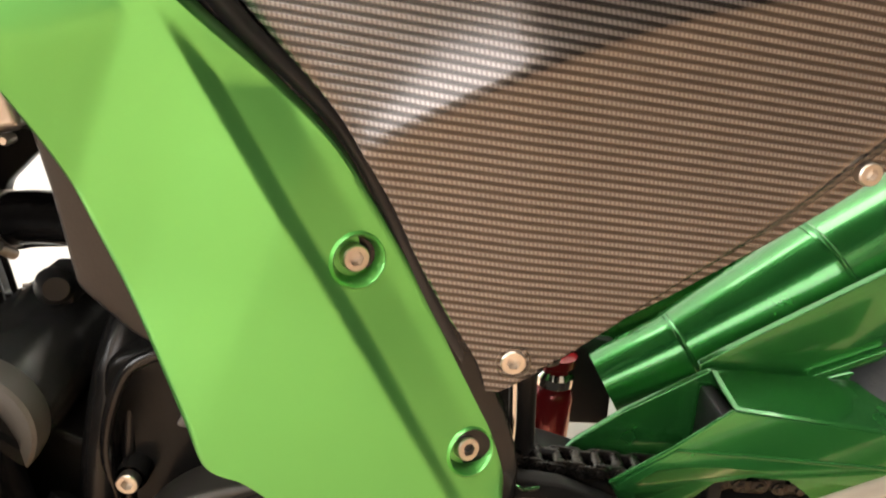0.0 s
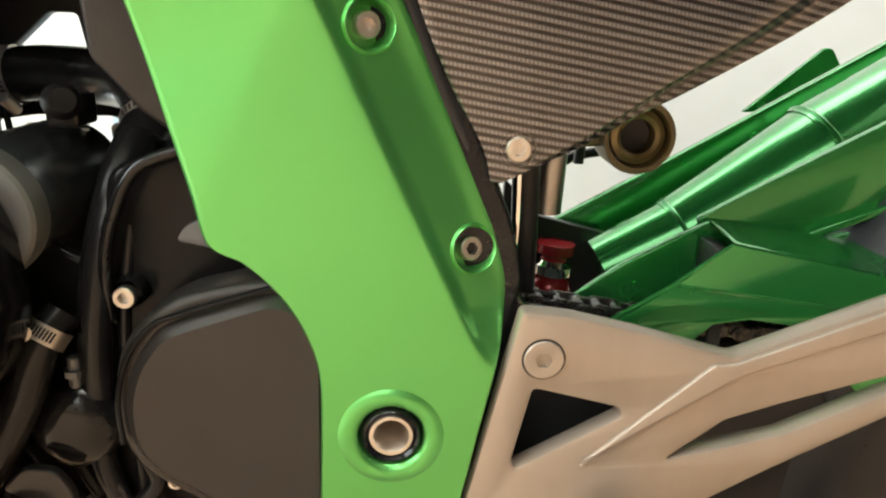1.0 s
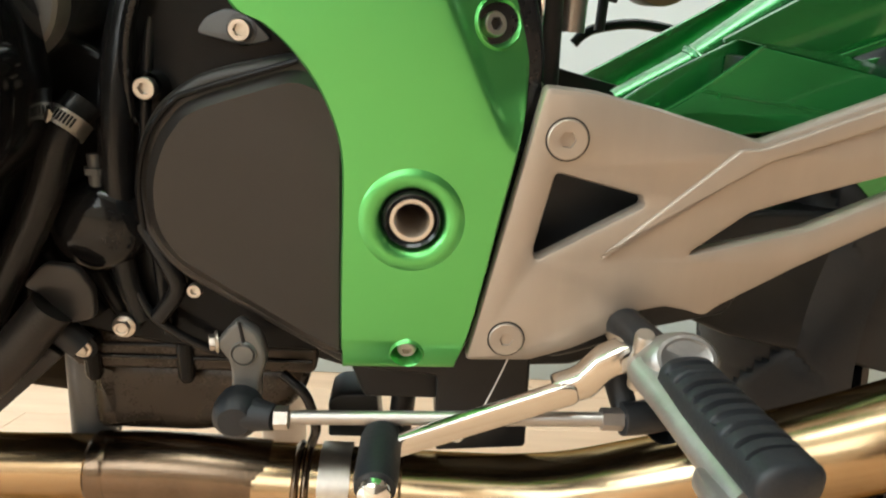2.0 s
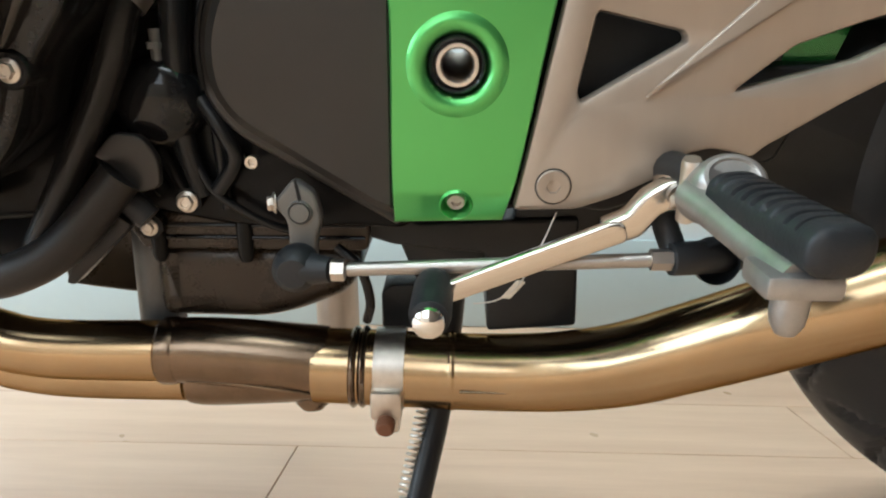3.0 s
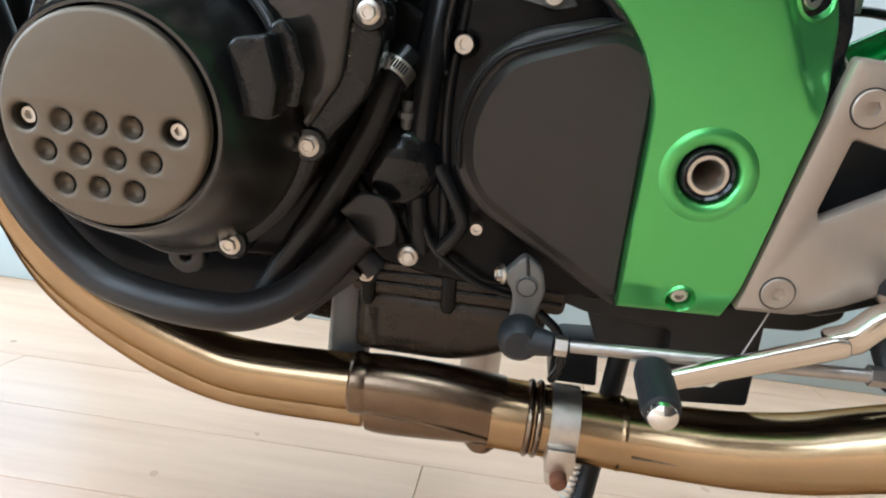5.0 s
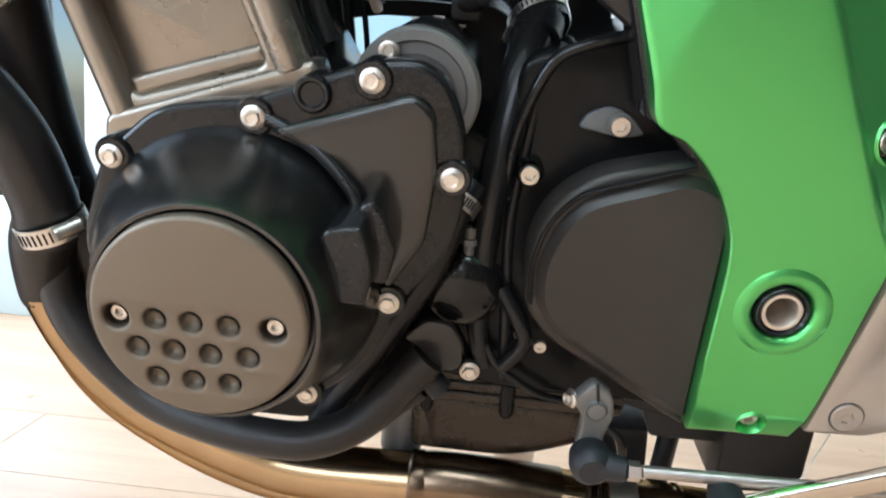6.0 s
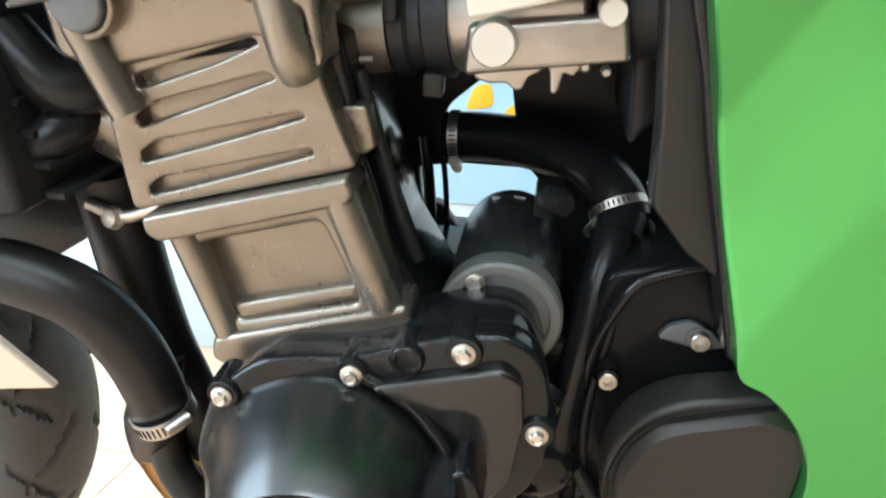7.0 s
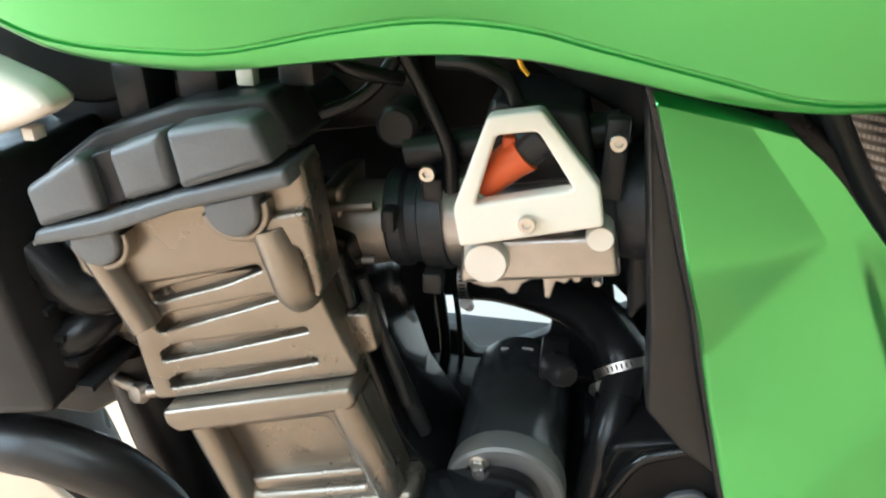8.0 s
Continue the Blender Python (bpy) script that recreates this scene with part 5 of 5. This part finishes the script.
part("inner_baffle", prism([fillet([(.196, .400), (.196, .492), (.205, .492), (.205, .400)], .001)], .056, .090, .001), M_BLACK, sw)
part("brace_plate", prism([fillet([(.1985, .5010), (.2270, .5185), (.3090, .5665), (.55, .708), (.55, .600), (.3240, .5160), (.2735, .4945), (.270, .478), (.205, .482)], .0015)], .100, .106, .0008), M_SWING, sw)
part("plate_lip", prism([fillet([(.2700, .4945), (.3240, .5165), (.55, .6010), (.55, .5940), (.3240, .5105), (.2800, .4930)], .0012)], .094, .100, .001), M_SWING, sw)
part("brace_plate", prism([fillet([(.283, .4895), (.330, .5030), (.55, .575), (.55, .45), (.33, .480)], .002)], .098, .106, .001), M_SWING, sw)
TUBE = [Vector((.1640, .188, .4330)), Vector((.2238, .188, .4648)), Vector((.3286, .188, .5290)), Vector((.52, .188, .650))]
tb = part("brace_tube", tube([TUBE[0], TUBE[0].lerp(TUBE[1], .5), TUBE[1]], .02, 28, radii=(.0270, .0308)), M_SWING, sw)
part("brace_horn", tube([TUBE[1] - Vector((.003, 0, .002)), TUBE[1].lerp(TUBE[2], .5), TUBE[2]], .03, 32, radii=(.0318, .0458)), M_SWING, tb)
part("brace_horn", tube([TUBE[2] - Vector((.004, 0, .002)), TUBE[2].lerp(TUBE[3], .5), TUBE[3]], .03, 32, radii=(.0461, .050)), M_SWING, tb)
for p, q, r in ((TUBE[1] - Vector((.002, 0, .0012)), TUBE[2], .0312), (TUBE[2] - Vector((.002, 0, .0012)), TUBE[3], .0457)):
    part("weld_bead", lathe([(r, 0), (r + .0016, .0010), (r + .0024, .0026), (r + .0016, .0042), (r, .0052)], p, q - p, 36), M_SWING, tb)
part("far_brace", prism([fillet([(.1180, .4490), (.2225, .5110), (.3480, .5880), (.50, .682), (.50, .60), (.3064, .500), (.2131, .440), (.166, .418)], .003)], .245, .255, .002), M_SWING, sw)
part("chain_guard", prism([fillet([(.312, .553), (.379, .6135), (.386, .6125), (.399, .594), (.371, .575), (.34, .555)], .003)], .298, .304, .001), M_SWING, sw)
part("swing_pivot", lathe([(.034, 0), (.036, .004), (.036, .15), (.034, .154)], (0, .058, .4008), n=36), M_BLACK, sw)
part("pivot_web", prism([fillet([(-.02, .44), (.06, .452), (.145, .42), (.16, .385), (.05, .36), (-.02, .365)], .008), circle(0, .4008, .0131)], .08, .125, .004), M_BLACK, sw)
part("inner_web", prism([fillet([(.085, .50), (.115, .470), (.180, .455), (.180, .375), (.085, .38)], .004)], .215, .225, .001), M_BLACK, sw)
part("inner_guard", prism([fillet([(.045, .465), (.10, .455), (.150, .430), (.150, .345), (.05, .335)], .006)], .040, .052, .002), M_BLACK, sw, "black plastic inner guard")
part("belly_plate", prism([fillet([(.150, .395), (.30, .400), (.50, .40), (.50, .25), (.335, .284), (.2163, .3087), (.1885, .320), (.165, .345)], .006)], .060, .12, .004), M_BLACK, sw, "black underside of the swingarm")
mount = part("shock_mount", join(lathe([(.0262, .03), (.0267, .0), (.0257, -.003), (.0222, -.003), (.0212, .001), (.020, .012)], (.1680, .150, .5465), n=40),
                                 prism([fillet([(.10, .535), (.148, .538), (.152, .560), (.10, .58)], .006)], .155, .18, .003)), M_OLIVE, bike, "dull olive steel shock linkage eye")
part("bearing_sleeve", lathe([(.020, .014), (.0195, .002), (.0155, .0), (.0125, .002), (.0115, .02)], (.1680, .150, .5465), n=36), M_BRASS, mount)
part("bearing_hole", lathe([(.0122, 0), (0, .002)], (.1680, .164, .5465), n=24), M_BLACK, mount)
shock = part("shock_absorber", lathe([(.0, 0), (.017, 0), (.018, .004), (.018, .05), (.015, .056), (.012, .058), (.012, .075), (.016, .078), (.016, .086), (0, .088)], (.124, .205, .365), (.06, 0, 1), 30), M_RED, bike, "dark red shock absorber body")
part("shock_collar", lathe([(.0125, 0), (.0165, .002), (.0165, .010), (.013, .014)], (.1275, .205, .4230), (.06, 0, 1), 24), M_CHROME, shock)
part("strut", tube([(.073, .075, .580), (.077, .075, .52), (.080, .075, .430)], .0085, 14), M_BLACK, bike, "black vertical frame strut")
part("strut", tube([(.100, .11, .60), (.098, .11, .50)], .010, 14), M_ALU, bike, "grey metal strut")
part("brake_hose", tube([(.150, .335, .486), (.1586, .335, .4950), (.1744, .336, .5022), (.2127, .338, .5074), (.2587, .340, .5005), (.275, .345, .488)], .0050, 12), M_HOSE, bike, "black rubber brake hose")
part("rear_caliper_bolt", join(tube([(.165, .30, .500), (.166, .30, .535)], .005, 10), tube([(.155, .30, .532), (.178, .30, .528)], .004, 10)), M_BLACK, bike, "black bolt with spacer")


def chain_link():
    """Two side plates of one chain link with its rollers, along x."""
    bm = bmesh.new()
    eight = []
    for k in range(32):
        a = 2 * math.pi * k / 32
        x = .0115 * math.cos(a)
        w = .0062 - .0016 * math.cos(2 * a) * -1
        eight.append((x, w * math.sin(a)))
    for y in (-.0085, .0065):
        bm = join(bm, prism([eight], y, y + .002, .0004, 1))
    for x in (-.0065, .0065):
        bm = join(bm, lathe([(0, -.0100), (.0026, -.0100), (.0026, .0100), (0, .0100)], (x, 0, 0), n=12), lathe([(.0045, -.006), (.0045, .006)], (x, 0, 0), n=12))
    return bm


chain = part("drive_chain", tube([(.070, .070, .4595), (.10, .070, .456)], .002, 6), M_BLACK, bike, "black oiled drive chain")
LINK = finish("chain_link", chain_link(), M_CHAIN)
for i in range(22):
    x = .068 + i * .013
    z = .4560 - .14 * (x - .07) + .10 * (x - .07) ** 2 + (0.0012 if i % 2 else 0)
    placed("chain_link", LINK, chain, (x, .066 + (.0014 if i % 2 else 0), z), turn=Matrix.Rotation(math.atan(.14 - .20 * (x - .07)), 4, "Y"))

# ---------------------------------------------------------------- wheels and front end
def tyre(cx, cz, R, half, phase=0):
    """A road tyre with curved tread grooves cut into it."""
    n, m = 420, 44
    bm = bmesh.new()
    rows = []
    for i in range(n):
        th = 2 * math.pi * i / n
        row = []
        for j in range(m + 1):
            s = -1 + 2 * j / m
            a = s * 1.75
            w, rr = half * math.sin(min(1.57, abs(a))) * (1 if s > 0 else -1), R - half * 0.78 * (1 - math.cos(a))
            cut = 0
            for k, lo, hi, sl in ((9, .10, .62, 1.4), (9, .30, .78, -1.1)):
                f = (th / (2 * math.pi) * k * 2 + abs(s) * sl + (0.25 if s > 0 else 0) + phase + (0.37 if sl < 0 else 0)) % 1
                if lo < abs(s) < hi and f < 0.11:
                    cut = .006
            row.append(bm.verts.new((cx + (rr - cut) * math.cos(th), .13 + w, cz + (rr - cut) * math.sin(th))))
        rows.append(row)
    for i in range(n):
        a, b = rows[i], rows[(i + 1) % n]
        for j in range(m):
            bm.faces.new((a[j], a[j + 1], b[j + 1], b[j]))
    return bm


front = part("front_wheel", lathe([(.215, -.045), (.222, -.048), (.225, -.040), (.212, -.03), (.212, .03), (.225, .040), (.222, .048), (.215, .045)], (-.917, .13, .302), n=64, closed=True), M_GLOSS, bike, "front wheel with a black rim")
part("tyre", tyre(-.917, .302, .300, .060), M_TYRE, front, "black road tyre with curved grooves", 50)
part("hub", lathe([(0, -.05), (.03, -.05), (.035, -.03), (.035, .03), (.03, .05), (0, .05)], (-.917, .13, .302), n=32), M_ALU, front)
for k in range(5):
    a = 2 * math.pi * k / 5 + .3
    part("spoke", tube([(-.917 + .03 * math.cos(a), .13, .302 + .03 * math.sin(a)), (-.917 + .218 * math.cos(a), .13, .302 + .218 * math.sin(a))], .011, 10), M_GLOSS, front)
rear = part("rear_wheel", lathe([(.215, -.06), (.222, -.063), (.225, -.054), (.212, -.04), (.212, .04), (.225, .054), (.222, .063), (.215, .06)], (.545, .13, .310), n=64, closed=True), M_GLOSS, bike, "rear wheel with a black rim")
part("tyre", tyre(.545, .310, .310, .078, .2), M_RUBBER, rear, "wide black road tyre", 50)
part("hub", lathe([(0, -.07), (.04, -.07), (.045, -.03), (.045, .03), (.04, .07), (0, .07)], (.545, .13, .310), n=32), M_ALU, rear)
for k in range(5):
    a = 2 * math.pi * k / 5 + .7
    part("spoke", tube([(.545 + .04 * math.cos(a), .13, .31 + .04 * math.sin(a)), (.545 + .218 * math.cos(a), .13, .31 + .218 * math.sin(a))], .013, 10), M_GLOSS, rear)


def fender(cx, cz, R, half, a0, a1):
    bm = bmesh.new()
    rows = []
    for i in range(31):
        th = radians(a0 + (a1 - a0) * i / 30)
        row = []
        for skin in (0, 1):
            js = range(17) if skin == 0 else range(16, -1, -1)
            for j in js:
                a = (-1 + j / 8) * 1.3
                r = R - half * .8 * (1 - math.cos(a)) - .003 * skin
                row.append(bm.verts.new((cx + r * math.cos(th), .13 + (half - .003 * skin) * math.sin(a), cz + r * math.sin(th))))
        rows.append(row)
    for a, b in zip(rows, rows[1:]):
        for j in range(len(a)):
            k = (j + 1) % len(a)
            bm.faces.new((a[j], a[k], b[k], b[j]))
    bm.faces.new(rows[0])
    bm.faces.new(rows[-1])
    return bm


part("front_fender", fender(-.917, .302, .312, .070, 30, 150), M_WHITE, bike, "cream front fender")
part("fender_flap", prism([fillet([(-.572, .378), (-.6238, .428), (-.70, .485), (-.80, .47), (-.78, .38), (-.64, .3656)], .006)], .052, .060, .003, 2), M_CREAM, bike, "cream rear flap of the front fender")
rad = part("radiator", prism([fillet([(-.590, .548), (-.500, .566), (-.520, .72), (-.615, .70)], .01)], -.02, .28, .006), M_BLACK, bike, "black radiator")
for k in range(8):
    z = .57 + k * .018
    part("radiator_core", block(-.500 - k * .0055, -.488 - k * .0055, .0, .26, z, z + .004, 0), M_BLACK, rad)
part("radiator_shroud", prism([fillet([(-.64, .500), (-.5436, .5004), (-.5040, .526), (-.4944, .5588), (-.51, .60), (-.64, .60)], .004)], .05, .09, .004), M_BLACK, rad, "black plastic radiator shroud")
part("radiator_hose", tube([(-.52, .02, .66), (-.495, .02, .635), (-.478, .03, .632), (-.47, .06, .64)], .017, 18), M_HOSE, rad)
part("radiator_hose", tube([(-.545, .01, .61), (-.515, .012, .598), (-.495, .02, .606), (-.48, .05, .62)], .014, 18), M_HOSE, rad)
part("side_wing", prism([fillet([(-.4542, .7574), (-.4640, .7665), (-.491, .7773), (-.56, .805), (-.64, .83), (-.64, .68), (-.56, .715), (-.5038, .7367), (-.4658, .7505)], .006)], -.012, .012, .006, 3), M_WHITE, bike, "cream-white pointed plastic side wing")
part("fork_leg", tube([(-.917, .02, .302), (-.80, .02, .50), (-.66, .02, .86)], .027, 20), M_BLACK, bike, "black front fork leg")
part("fork_leg", tube([(-.917, .24, .302), (-.80, .24, .50), (-.66, .24, .86)], .027, 20), M_BLACK, bike, "black front fork leg")
part("tank_rail", prism([fillet([(-.135, .80), (-.05, .69), (.02, .64), (.08, .70), (.02, .82)], .01)], .095, .12, .004), M_BLACK, bike, "black frame rail under the tank")
part("fairing_stay", prism([fillet([(-.64, .90), (-.40, .81), (-.40, .765), (-.49, .735), (-.64, .74)], .01)], .07, .10, .004), M_BLACK, bike, "black inner fairing panel")
part("seat_base", prism([fillet([(-.08, .80), (.38, .83), (.55, .90), (.40, .86), (.05, .90), (-.06, .88)], .02)], .02, .24, .01), M_BLACK, bike, "black rider seat")
part("inner_fender", prism([fillet([(-.02, .70), (.05, .60), (.10, .66), (.30, .70), (.30, .78), (-.02, .78)], .02)], .06, .20, .006), M_BLACK, bike, "black inner fender")

# ---------------------------------------------------------------- floor planks
WIDTH, LENGTH = 0.16, 1.21
plank_me = finish("plank", block(-LENGTH / 2 + .0004, LENGTH / 2 - .0004, -WIDTH / 2 + .0004, WIDTH / 2 - .0004, -0.008, 0, 0.0007, 1), M_FLOOR)
shift = [0.0, 0.60, 0.81, 0.22, 0.66, 1.02, 0.48]
for r in range(-19, 5):
    y = 0.662 - WIDTH / 2 + r * WIDTH
    y0, y1 = max(y - WIDTH / 2, -2.398), min(y + WIDTH / 2, WALL_Y - 0.002)
    if y1 - y0 < 0.01:
        continue
    for c in range(-4, 4):
        x = -0.175 + LENGTH / 2 + c * LENGTH + (shift[r % 7] if r else 0)
        x0, x1 = max(x - LENGTH / 2, -2.998), min(x + LENGTH / 2, 2.998)
        if x1 - x0 < 0.02:
            continue
        whole = x1 - x0 > LENGTH - 0.001 and y1 - y0 > WIDTH - 0.001
        ob = new("plank", plank_me if whole else finish("plank", block(x0 - x + .0004, x1 - x - .0004, y0 - y + .0004, y1 - y - .0004, -0.008, 0, 0.0007, 1), M_FLOOR))
        ob.parent = floor
        ob.matrix_basis = Matrix.Translation((x, y, 0))
